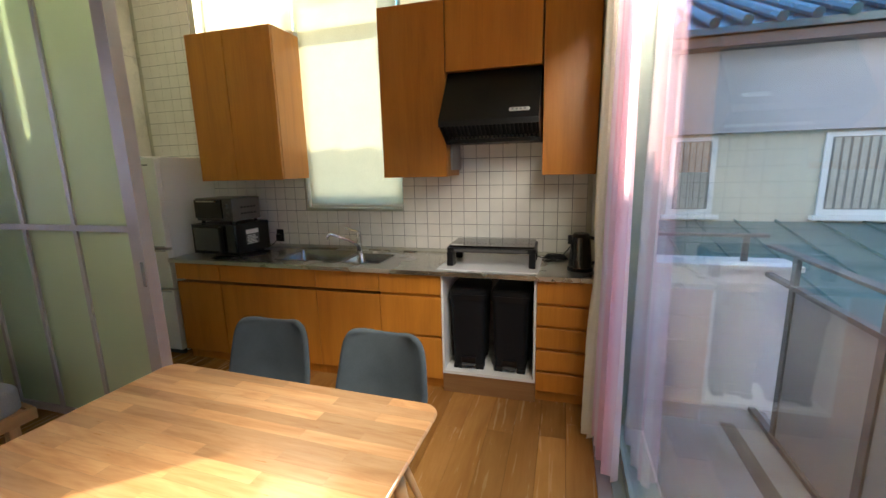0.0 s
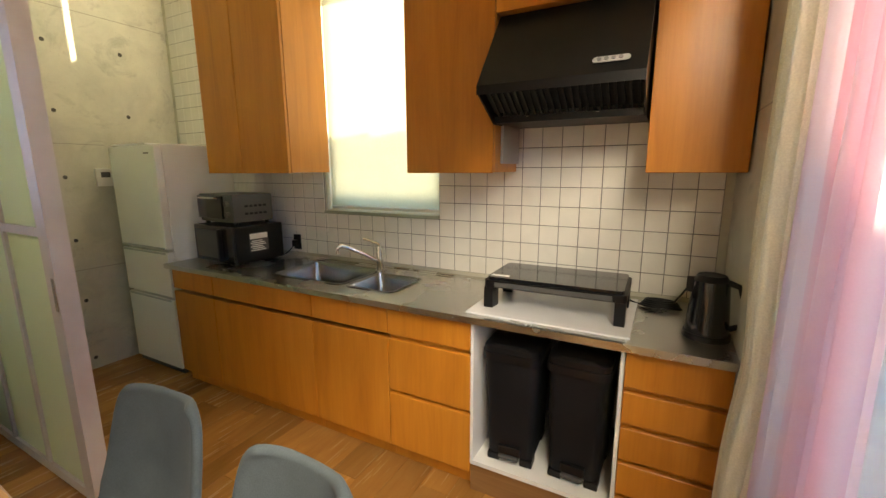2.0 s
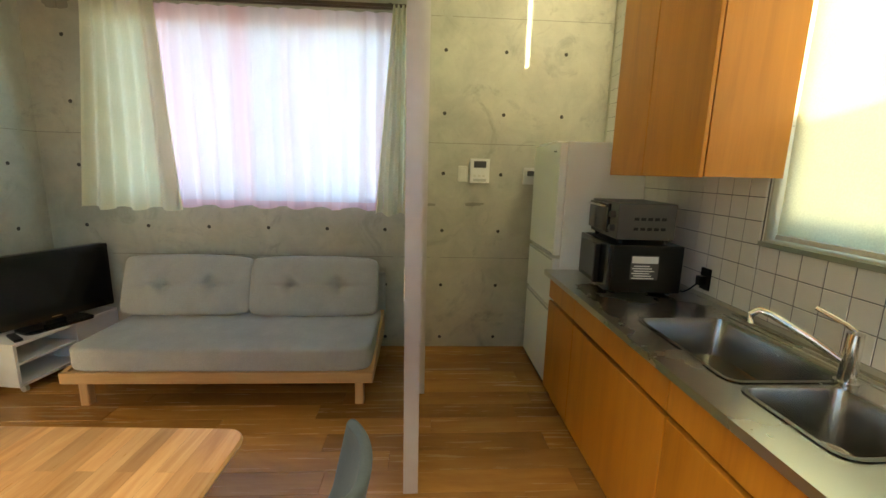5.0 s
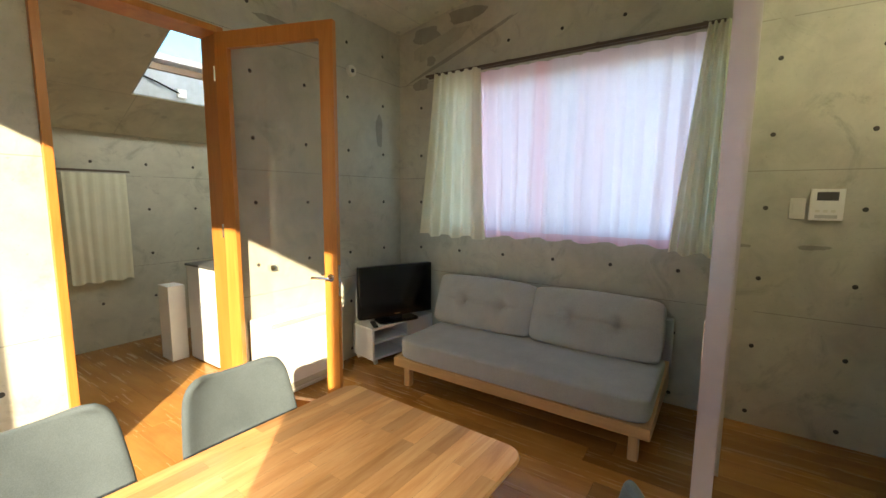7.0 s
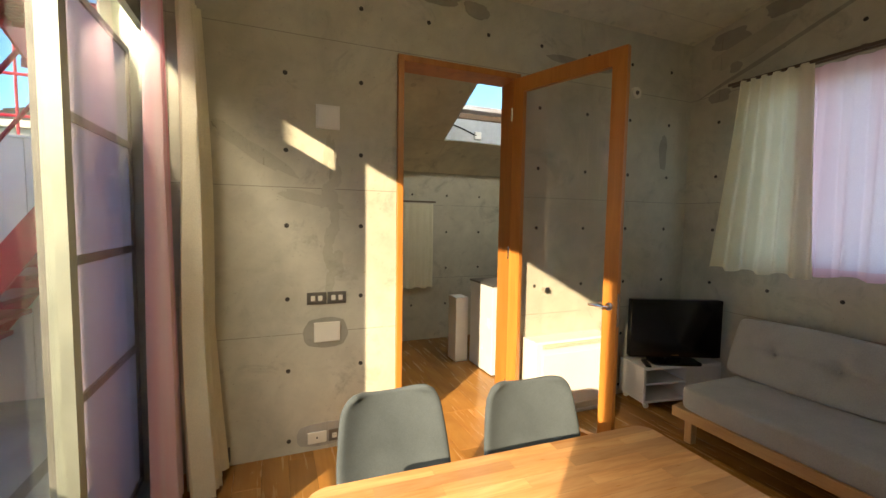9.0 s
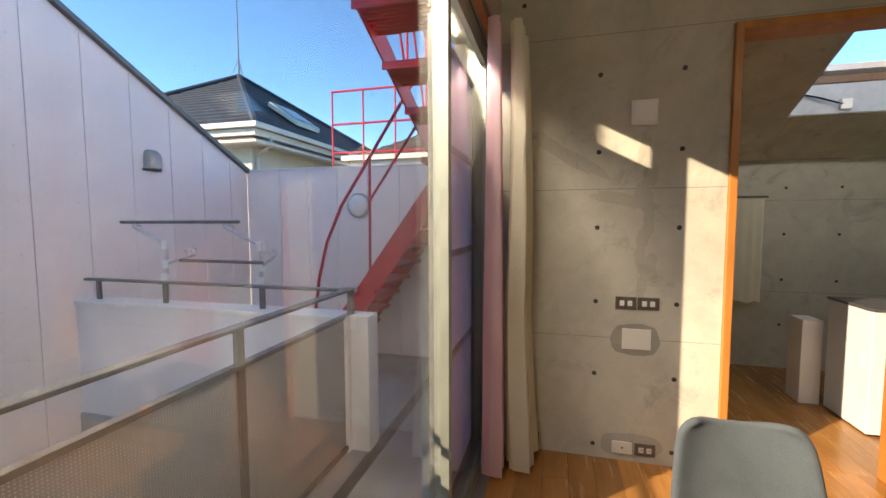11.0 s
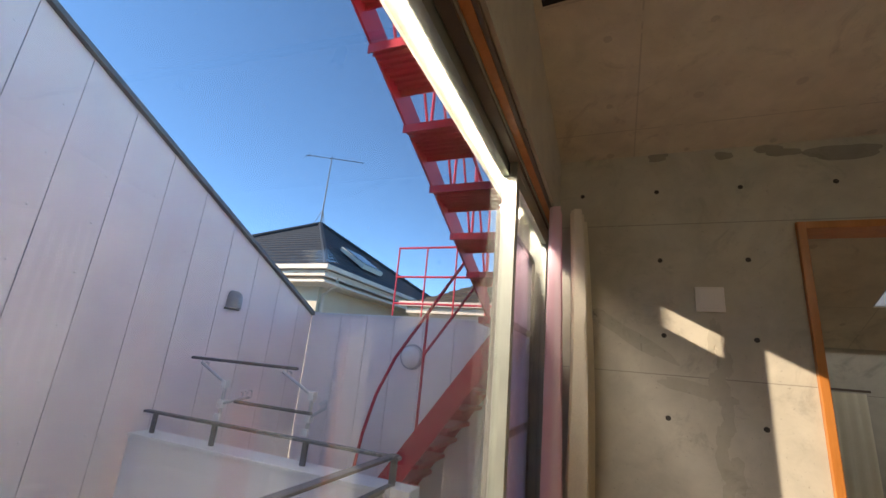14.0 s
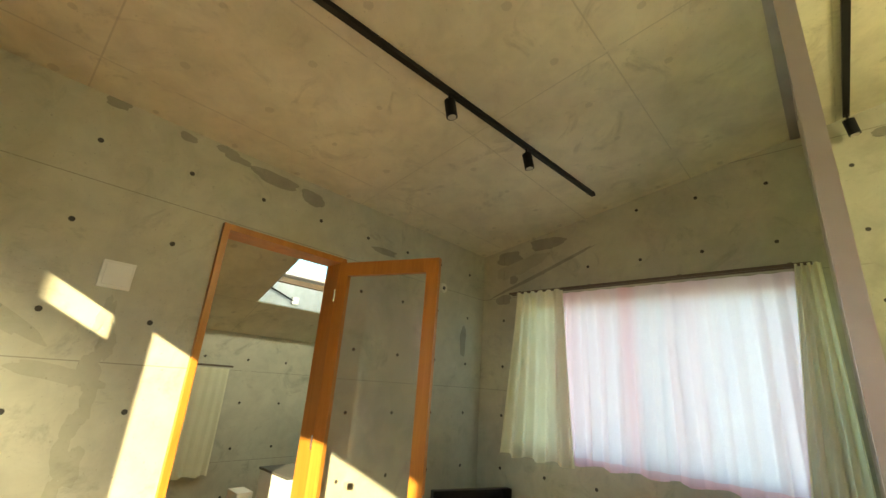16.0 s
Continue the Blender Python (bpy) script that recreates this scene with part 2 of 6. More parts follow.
def cloth(name, c, c2, translucent=0.3, weave=900.0, rough=0.9, clear=0.0, var_scale=6.0):
    """Woven stuff that lets some light through."""
    m, t, p = nodes(name)
    v = t.nodes.new("ShaderNodeTexCoord").outputs["Object"]
    a, b = noise_tex(t, v, var_scale, 4), noise_tex(t, v, weave / 4, 2)
    col = ramp(t, a, [(0.3, c), (0.7, c2)])
    col = mixc(t, 0.25, col, ramp(t, b, [(0.35, tuple(x * 0.6 for x in c)), (0.65, c2)]))
    link(t, col, p.inputs["Base Color"])
    p.inputs["Roughness"].default_value = rough
    p.inputs["Specular IOR Level"].default_value = 0.085
    p.inputs["Sheen Weight"].default_value = 0.085
    bump(t, p, b, 0.25, 0.002)
    out = t.nodes["Material Output"]
    last = p.outputs[0]
    if translucent:
        tr = t.nodes.new("ShaderNodeBsdfTranslucent")
        link(t, col, tr.inputs[0])
        mx = t.nodes.new("ShaderNodeMixShader")
        mx.inputs[0].default_value = translucent
        link(t, last, mx.inputs[1]), link(t, tr.outputs[0], mx.inputs[2])
        last = mx.outputs[0]
    if clear:
        tp = t.nodes.new("ShaderNodeBsdfTransparent")
        mx = t.nodes.new("ShaderNodeMixShader")
        mx.inputs[0].default_value = clear
        link(t, last, mx.inputs[1]), link(t, tp.outputs[0], mx.inputs[2])
        last = mx.outputs[0]
    link(t, last, out.inputs[0])
    return m


def glass(name, tint=(1, 1, 1), mirror=0.035):
    """A thin clear pane: see-through, with a slight real reflection."""
    m, t, p = nodes(name)
    gl, tp, mx = (t.nodes.new(n) for n in ("ShaderNodeBsdfGlossy", "ShaderNodeBsdfTransparent", "ShaderNodeMixShader"))
    gl.inputs["Roughness"].default_value = 0.01
    tp.inputs[0].default_value = (*tint, 1)
    lw = t.nodes.new("ShaderNodeLayerWeight")
    lw.inputs[0].default_value = 0.5
    link(t, mathn(t, "MULTIPLY_ADD", mathn(t, "POWER", lw.outputs["Facing"], 4.2), 0.75, mirror), mx.inputs[0])
    link(t, tp.outputs[0], mx.inputs[1]), link(t, gl.outputs[0], mx.inputs[2])
    link(t, mx.outputs[0], t.nodes["Material Output"].inputs[0])
    return m


CONCRETE = concrete("fair_faced_concrete", (0.50, 0.485, 0.40))
CONCRETE_CEIL = concrete("ceiling_concrete", (0.63, 0.60, 0.48), seams=False)
DARK_HOLE = plain("form_tie_hole", (0.05, 0.045, 0.04), 0.8, var=0.3)
CABINET = wood("orange_beech_veneer", (0.44, 0.150, 0.018), (0.55, 0.20, 0.026), (0.62, 0.245, 0.038), "z", 0.33, 1.0, 20, 0.10)
DOORWOOD = wood("orange_fir", (0.39, 0.14, 0.030), (0.50, 0.19, 0.044), (0.58, 0.24, 0.06), "z", 0.34, 1.0, 26, 0.12)
FLOORWOOD = wood("brown_floor_planks", (0.25, 0.108, 0.028), (0.35, 0.160, 0.044), (0.45, 0.225, 0.070), "y", 0.25, 1.0, 10, 0.55)
PINE = wood("pale_pine", (0.52, 0.29, 0.12), (0.62, 0.37, 0.17), (0.70, 0.45, 0.23), "x", 0.42, 1.0, 20, 0.1)
PINEZ = wood("pale_pine_upright", (0.50, 0.27, 0.11), (0.60, 0.35, 0.16), (0.68, 0.43, 0.22), "z", 0.42, 1.0, 20, 0.1)
STEEL = plain("brushed_steel", (0.62, 0.61, 0.57), 0.27, 1.0, 0.03, 3, 0.01, 300)
# the worktop's steel again, darkened to paint in the basins' dim reflections
BASIN = plain("darkened_sink_steel", (0.36, 0.355, 0.34), 0.24, 1.0, 0.04, 4, 0.01, 300)
CHROME = plain("chrome", (0.75, 0.74, 0.72), 0.12, 1.0, 0.04, 20, 0.0)
ALU = plain("champagne_aluminium", (0.37, 0.41, 0.35), 0.42, 0.6, 0.08, 6, 0.03)
ALU_GREY = plain("grey_aluminium", (0.42, 0.40, 0.40), 0.45, 0.6, 0.08, 6, 0.03)
RAILGREY = plain("weathered_grey_steel", (0.155, 0.15, 0.14), 0.5, 0.2, 0.2, 9, 0.08)
WHITE = plain("white_paint", (0.78, 0.77, 0.74), 0.4, 0, 0.04, 5, 0.03)
OFFWHITE = plain("ivory_plastic", (0.70, 0.68, 0.60), 0.4, 0, 0.04, 5, 0.02)
FRIDGE = plain("white_enamel", (0.84, 0.84, 0.81), 0.42, 0, 0.015, 3, 0.0)
BLACK = plain("black_plastic", (0.006, 0.006, 0.007), 0.36, 0, 0.2, 9, 0.03, spec=0.3)
BLACKMAT = plain("matt_black", (0.005, 0.006, 0.008), 0.6, 0, 0.2, 9, 0.05, spec=0.25)
GLOSSBLACK = plain("gloss_black", (0.010, 0.010, 0.012), 0.12, 0, 0.2, 6, 0.0, coat=0.3)
DARKGREY = plain("dark_grey_plastic", (0.07, 0.07, 0.07), 0.45, 0, 0.15, 9, 0.05)
GROUT = plain("dark_grout", (0.10, 0.10, 0.10), 0.85, 0, 0.2, 30, 0.2)
TILE = plain("white_glazed_tile", (0.78, 0.76, 0.71), 0.22, 0, 0.05, 7, 0.02, 60, coat=0.2)
FELT = cloth("blue_grey_felt", (0.060, 0.074, 0.081), (0.086, 0.104, 0.112), 0, 1200)
SOFAGREY = cloth("light_grey_weave", (0.39, 0.39, 0.375), (0.47, 0.47, 0.45), 0, 700)
CREAM = cloth("cream_curtain", (0.82, 0.79, 0.64), (0.88, 0.85, 0.71), 0.32)
CREAM_LINED = cloth("lined_cream_curtain", (0.82, 0.80, 0.63), (0.88, 0.86, 0.70), 0.25)
BLIND = cloth("pale_green_blind", (0.60, 0.60, 0.43), (0.65, 0.65, 0.48), 0.36, 600)
FROST = None
GLASS = glass("clear_glass")
RED = plain("red_paint", (0.50, 0.018, 0.045), 0.42, 0, 0.14, 5, 0.06)
PINKWALL = plain("pale_pink_paint", (0.83, 0.74, 0.715), 0.75, 0, 0.06, 1.3, 0.12, 40)
WHITEWALL = plain("white_masonry_paint", (0.80, 0.77, 0.75), 0.75, 0, 0.06, 1.5, 0.12, 40)
BALCONY = plain("grey_deck_coating", (0.33, 0.34, 0.34), 0.5, 0, 0.2, 3, 0.1, 50)


def frosted():
    m, t, p = nodes("green_frosted_glass")
    v = stretched(t, (1, 1, 1))
    n = noise_tex(t, v, 400, 2)
    tr, df, gl = (t.nodes.new(k) for k in ("ShaderNodeBsdfTranslucent", "ShaderNodeBsdfDiffuse", "ShaderNodeBsdfGlossy"))
    c = ramp(t, noise_tex(t, v, 1.2, 3), [(0.3, (0.66, 0.76, 0.60)), (0.7, (0.72, 0.81, 0.66))])
    link(t, c, tr.inputs[0]), link(t, c, df.inputs[0])
    gl.inputs["Roughness"].default_value = 0.28
    a, b = t.nodes.new("ShaderNodeMixShader"), t.nodes.new("ShaderNodeMixShader")
    a.inputs[0].default_value = 0.68
    link(t, df.outputs[0], a.inputs[1]), link(t, tr.outputs[0], a.inputs[2])
    b.inputs[0].default_value = 0.05
    link(t, a.outputs[0], b.inputs[1]), link(t, gl.outputs[0], b.inputs[2])
    link(t, b.outputs[0], t.nodes["Material Output"].inputs[0])
    return m




def dyed():
    """Sheer cloth dyed in soft bands of pink and lilac, with a pink hem."""
    m = cloth("dyed_sheer", (0.80, 0.71, 0.81), (0.84, 0.76, 0.84), 0.5)
    t = m.node_tree
    pos = t.nodes.new("ShaderNodeNewGeometry").outputs["Position"]
    sep = t.nodes.new("ShaderNodeSeparateXYZ")
    link(t, pos, sep.inputs[0])
    mp = t.nodes.new("ShaderNodeMapping")
    mp.inputs["Scale"].default_value = (1.0, 3.2, 0.25)
    link(t, pos, mp.inputs[0])
    band = ramp(t, noise_tex(t, mp.outputs[0], 1.0, 3), [(0.48, (0, 0, 0)), (0.62, (0.8, 0.8, 0.8))])
    left = t.nodes.new("ShaderNodeMapRange")
    for k, v in zip(("From Min", "From Max", "To Min", "To Max"), (0.75, 0.05, 0.0, 0.55)):
        left.inputs[k].default_value = v
    link(t, sep.outputs[1], left.inputs["Value"])
    hem = mathn(t, "LESS_THAN", sep.outputs[2], 1.20)
    streak = mathn(t, "MAXIMUM", mathn(t, "MULTIPLY_ADD", mathn(t, "ABSOLUTE", mathn(t, "SUBTRACT", sep.outputs[1], 0.62)), -9.0, 0.9), 0.0)
    hem = mathn(t, "MAXIMUM", hem, streak)
    f = mathn(t, "MINIMUM", mathn(t, "ADD", mathn(t, "MAXIMUM", left.outputs[0], mathn(t, "MULTIPLY", hem, 0.9)), mathn(t, "MULTIPLY", band, 0.35)), 1.0)
    p = t.nodes["Principled BSDF"]
    tr = next(n for n in t.nodes if n.type == "BSDF_TRANSLUCENT")
    old = p.inputs["Base Color"].links[0].from_socket
    col = mixc(t, f, old, (0.80, 0.54, 0.61))
    link(t, col, p.inputs["Base Color"]), link(t, col, tr.inputs[0])
    return m


def striped():
    """Fine sheer cloth in soft upright bands of white, pale pink and strong pink."""
    m = cloth("striped_pink_sheer", (0.92, 0.84, 0.87), (0.95, 0.89, 0.91), 0.55, clear=0.12)
    t = m.node_tree
    pos = t.nodes.new("ShaderNodeNewGeometry").outputs["Position"]
    mp = t.nodes.new("ShaderNodeMapping")
    mp.inputs["Scale"].default_value = (9.0, 9.0, 0.12)
    mp.inputs["Location"].default_value = (0.35, 0.1, 0.0)
    link(t, pos, mp.inputs[0])
    band = ramp(t, noise_tex(t, mp.outputs[0], 1.0, 2), [(0.38, (0.95, 0.88, 0.90)), (0.48, (0.94, 0.76, 0.80)), (0.60, (0.93, 0.60, 0.68)), (0.70, (0.92, 0.42, 0.52))])
    p = t.nodes["Principled BSDF"]
    tr = next(n for n in t.nodes if n.type == "BSDF_TRANSLUCENT")
    old = p.inputs["Base Color"].links[0].from_socket
    col = mixc(t, 0.8, old, band)
    link(t, col, p.inputs["Base Color"]), link(t, col, tr.inputs[0])
    return m


SHEER = striped()
DYED = dyed()
FROST = frosted()

# ---- the room's shell ----
XW, XE, YS, YN = -3.76, 0.22, -0.88, 3.36      # inner faces
SLOPE = 0.178
ZS = 3.05                                       # ceiling at the south wall


def ceil_z(y):
    return ZS + SLOPE * (y - YS)


def wall_along_x(name, y0, y1, x0, x1, top, holes, material, label):
    """A wall in the plane of x and z with openings (x0, x1, z0, z1); top is a function of y."""
    bm = bmesh.new()
    xs = sorted({x0, x1, *[h[0] for h in holes], *[h[1] for h in holes]})
    zt = top
    for a, b in zip(xs, xs[1:]):
        spans, z = [], 0.0
        for h in sorted((h for h in holes if h[0] <= a and h[1] >= b), key=lambda h: h[2]):
            spans.append((z, h[2]))
            z = h[3]
        spans.append((z, zt))
        for z0, z1 in spans:
            if z1 - z0 > 1e-4:
                bx(bm, a, b, y0, y1, z0 if z0 else -0.2, z1)
    bmesh.ops.remove_doubles(bm, verts=bm.verts, dist=1e-5)
    return structure(name, bm, material, label, "wall")


def wall_along_y(name, x0, x1, y0, y1, holes, material, label, slope=True):
    bm = bmesh.new()
    ys = sorted({y0, y1, *[h[0] for h in holes], *[h[1] for h in holes]})
    for a, b in zip(ys, ys[1:]):
        spans, z = [], -0.2
        for h in sorted((h for h in holes if h[0] <= a and h[1] >= b), key=lambda h: h[2]):
            spans.append((z, h[2]))
            z = h[3]
        for z0, z1 in spans:
            if z1 - z0 > 1e-4:
                bx(bm, x0, x1, a, b, z0, z1)
        prism([(a, z), (b, z), (b, ceil_z(b) + 0.02), (a, ceil_z(a) + 0.02)], "x", x0, x1, bm)
    return structure(name, bm, material, label, "wall")


DOOR = (-1.975, -1.055, 0.0, 2.546)
wall_along_x("wall_south", YS - 0.18, YS, XW - 0.2, XE + 0.28, ceil_z(YS) + 0.02, [DOOR], CONCRETE, "bare fair-faced concrete wall with form-tie holes and stains")
WINW = (-0.36, 1.80, 1.17, 2.52)
wall_along_y("wall_west", XW - 0.2, XW, YS, YN, [WINW], CONCRETE, "bare fair-faced concrete wall behind the sofa")
WINE = (-0.872, 2.64, -0.02, 2.60)
wall_along_y("wall_east", XE, XE + 0.28, YS, YN, [WINE], CONCRETE, "concrete wall round the wide balcony window")
# the kitchen wall: high windows above the cupboards, and one narrow window down to the sink
WIN_HIGH, WIN_LOW = (-3.06, XE - 0.02, 2.62, 3.55), (-2.10, -1.215, 1.205, 2.62)
wall_along_x("wall_north", YN, YN + 0.2, XW - 0.2, XE + 0.28, ceil_z(YN) + 0.02, [WIN_HIGH, WIN_LOW], CONCRETE, "kitchen wall with high windows, clad in white tiles")
structure("ceiling", prism([(YS - 0.2, ceil_z(YS - 0.2)), (YN + 0.2, ceil_z(YN + 0.2)), (YN + 0.2, ceil_z(YN + 0.2) + 0.2), (YS - 0.2, ceil_z(YS - 0.2) + 0.2)], "x", XW - 0.2, XE + 0.28), CONCRETE_CEIL, "sloping bare concrete ceiling with board marks", "ceiling")
structure("subfloor", box(XW - 0.2, XE + 0.28, -3.2, YN + 0.2, -0.25, -0.021), plain("subfloor_board", (0.08, 0.05, 0.03), 0.8), "dark floor base under the planks", "floor")

# ---- next room, seen through the open door ----
R2W, R2E, R2S = -3.4, -0.72, -3.0
structure("room_wall_south", box(R2W - 0.2, R2E + 0.2, R2S - 0.15, R2S, -0.2, 2.06), CONCRETE, "bare concrete wall of the next room", "wall")
structure("room_wall_east", box(R2E, R2E + 0.15, R2S - 0.15, YS - 0.18, -0.2, 3.4), CONCRETE, "bare concrete side wall of the next room", "wall")
structure("room_wall_west", box(R2W - 0.15, R2W, R2S - 0.15, YS - 0.18, -0.2, 3.4), CONCRETE, "bare concrete side wall of the next room", "wall")
SKY2 = (-2.85, -2.005, -2.41, -1.45)


def lean(y):
    return 2.06 + 0.475 * (y - R2S)


def slope_slab(bm, x0, x1, y0, y1, t=0.26):
    return prism([(y0, lean(y0)), (y1, lean(y1)), (y1, lean(y1) + t), (y0, lean(y0) + t)], "x", x0, x1, bm)


bm = bmesh.new()
yb = YS - 0.18
for a, b, c, d in ((R2W - 0.15, SKY2[0], R2S - 0.15, yb), (SKY2[1], R2E + 0.15, R2S - 0.15, yb), (SKY2[0], SKY2[1], R2S - 0.15, SKY2[2]), (SKY2[0], SKY2[1], SKY2[3], yb)):
    slope_slab(bm, a, b, c, d)
structure("room_ceiling", bm, CONCRETE_CEIL, "steep sloping concrete ceiling with a skylight", "ceiling")
win = thing("window_3", "open skylight with grey metal frame in the sloping ceiling", "skylight")
tagged(win, kind="structure")
SHAFT = plain("blue_grey_shaft_paint", (0.42, 0.46, 0.50), 0.6)
for a, b, c, d in ((SKY2[0] + 0.001, SKY2[0] + 0.012, SKY2[2] + 0.012, SKY2[3] - 0.001), (SKY2[1] - 0.012, SKY2[1] - 0.001, SKY2[2] + 0.012, SKY2[3] - 0.001), (SKY2[0] + 0.001, SKY2[1] - 0.001, SKY2[2] + 0.001, SKY2[2] + 0.0115)):
    part("shaft_lining", prism([(c, lean(c) + 0.004), (d, lean(d) + 0.004), (d, lean(d) + 0.24), (c, lean(c) + 0.24)], "x", a, b), SHAFT, win, "blue-grey painted lining")


def sky_frame(name, w, lo, hi, ins, material, label=""):
    """A rectangular frame lying in the slope of the ceiling."""
    bm = bmesh.new()
    x0, x1, y0, y1 = SKY2[0] + ins, SKY2[1] - ins, SKY2[2] + ins, SKY2[3] - ins
    for a, b, c, d in ((x0, x0 + w, y0, y1), (x1 - w, x1, y0, y1), (x0 + w, x1 - w, y0, y0 + w), (x0 + w, x1 - w, y1 - w, y1)):
        prism([(c, lean(c) + lo), (d, lean(d) + lo), (d, lean(d) + hi), (c, lean(c) + hi)], "x", a, b, bm)
    return part(name, bm, material, win, label)


sky_frame("window_frame", 0.05, 0.245, 0.30, -0.03, plain("brown_frame_wood", (0.16, 0.09, 0.05), 0.5), "brown timber frame")
sky_frame("sash", 0.055, 0.302, 0.35, 0.015, ALU_GREY, "grey metal sash")
g = part("pane", prism([(SKY2[2] + 0.07, lean(SKY2[2] + 0.07) + 0.325), (SKY2[3] - 0.07, lean(SKY2[3] - 0.07) + 0.325), (SKY2[3] - 0.07, lean(SKY2[3] - 0.07) + 0.331), (SKY2[2] + 0.07, lean(SKY2[2] + 0.07) + 0.331)], "x", SKY2[0] + 0.07, SKY2[1] - 0.07), GLASS, win)
g.visible_shadow = False
ly = SKY2[2] + 0.014
part("stay", sweep([(-2.08, ly + 0.01, lean(ly) + 0.17), (-2.2, ly + 0.03, lean(ly) + 0.13), (-2.35, ly + 0.03, lean(ly) + 0.075), (-2.42, ly + 0.01, lean(ly) + 0.06)], 0.008), BLACK, win, "black stay arm")
part("handle", box(-2.44, -2.36, ly, ly + 0.03, lean(ly) + 0.03, lean(ly) + 0.11, 0.006), WHITE, win, "white handle")

# ---- floor planks ----
floor = new("floor")
tagged(floor, "brown wood-grain plank floor, glossy in the sun", "floor", "", "structure")


def plank_mesh(w, l):
    bm = box(0.0005, w - 0.0005, 0.0006, l - 0.0006, -0.02, 0.0)
    top = [e for e in bm.edges if all(v.co.z > -0.001 for v in e.verts)]
    bmesh.ops.bevel(bm, geom=top, offset=0.0012, segments=1, affect="EDGES")
    return to_mesh("plank", bm, FLOORWOOD)


PW, PL = 0.1475, 1.21
full = plank_mesh(PW, PL)
x, row = XW, 0
rng = random.Random(5)
while x < XE - 0.001:
    w = min(PW, XE - x)
    y = YS - 0.18 - rng.uniform(0, PL)
    while y < YN:
        y0, y1 = max(y, YS - 0.18 if DOOR[0] - 0.05 < x < DOOR[1] else YS), min(y + PL, YN)
        if y1 - y0 > 0.02:
            me = full if (w == PW and y1 - y0 > PL - 0.001) else plank_mesh(w, y1 - y0)
            ob = new("plank", me)
            ob.location = (x, y0, 0)
            ob.parent = floor
        y += PL
    x += PW
x = R2W
while x < R2E - 0.001:
    w = min(PW, R2E - x)
    y = R2S - rng.uniform(0, PL)
    while y < YS - 0.18:
        y0, y1 = max(y, R2S), min(y + PL, YS - 0.18)
        if y1 - y0 > 0.02:
            ob = new("plank", full if (w == PW and y1 - y0 > PL - 0.001) else plank_mesh(w, y1 - y0))
            ob.location = (x, y0, 0)
            ob.parent = floor
        y += PL
    x += PW

# ---- kitchen ----
YF = 2.75          # cabinet fronts


def front(parent, name, x0, x1, z0, z1, y=YF, material=CABINET, t=0.02):
    return part(name, box(x0 + 0.002, x1 - 0.002, y, y + t, z0, z1, 0.0025, 1), material, parent)


def base_unit(label, x0, x1, fronts, z0=0.085, z1=0.828, body_top=0.828):
    """A kitchen base unit: carcass, recessed plinth, fronts (kind, x0, x1, z0, z1) with finger grooves between."""
    u = thing("base_cabinet", label, "kitchen cabinet", (x0, YF, 0))
    part("body", box(0.001, x1 - x0 - 0.001, 0.024, YN - YF - 0.005, z0, body_top), CABINET, u)
    part("plinth", box(0.001, x1 - x0 - 0.001, 0.05, 0.07, 0.0, z0 - 0.002), BLACKMAT if label.startswith("none") else CABINET, u, "recessed plinth")
    for kind, a, b, c, d in fronts:
        part(kind, box(a - x0 + 0.0025, b - x0 - 0.0025, 0, 0.02, c, d, 0.0025, 1), CABINET, u)
    return u


base_unit("orange beech base cabinet with sink drawer fronts and doors", -2.965, -1.68, [("drawer_front", -2.965, -2.53, 0.69, 0.82), ("drawer_front", -2.53, -1.68, 0.69, 0.82), ("door", -2.965, -2.53, 0.09, 0.668), ("door", -2.53, -1.68, 0.09, 0.668)], body_top=0.66)
base_unit("orange beech base cabinet with one door under the sink", -1.68, -1.18, [("drawer_front", -1.68, -1.18, 0.69, 0.82), ("door", -1.68, -1.18, 0.09, 0.668)], body_top=0.66)
base_unit("orange beech drawer cabinet with three drawers", -1.18, -0.735, [("drawer_front", -1.18, -0.735, 0.69, 0.82), ("drawer_front", -1.18, -0.735, 0.40, 0.668), ("drawer_front", -1.18, -0.735, 0.09, 0.38)])
base_unit("orange beech drawer cabinet with five shallow drawers", -0.12, 0.215, [("drawer_front", -0.12, 0.215, a, b) for a, b in ((0.68, 0.82), (0.535, 0.66), (0.385, 0.515), (0.235, 0.365), (0.09, 0.215))])
# open niche between the units
niche = thing("open_niche", "white-lined open niche with a wooden plinth board", "kitchen niche", (-0.735, YF, 0))
for nm, b in (("side_panel", (0.0, 0.014, 0.0, 0.58, 0.16, 0.828)), ("side_panel", (0.601, 0.615, 0.0, 0.58, 0.16, 0.828)), ("back_panel", (0.014, 0.601, 0.56, 0.575, 0.16, 0.828)), ("bottom_board", (0.0, 0.615, -0.002, 0.58, 0.14, 0.16))):
    part(nm, box(*b), WHITE, niche, "white board")
part("plinth", box(0.0, 0.615, 0.006, 0.024, 0.002, 0.139), wood("plinth_wood", (0.16, 0.07, 0.025), (0.24, 0.115, 0.042), (0.30, 0.16, 0.065), "x", 0.4), niche, "brown wooden plinth board")

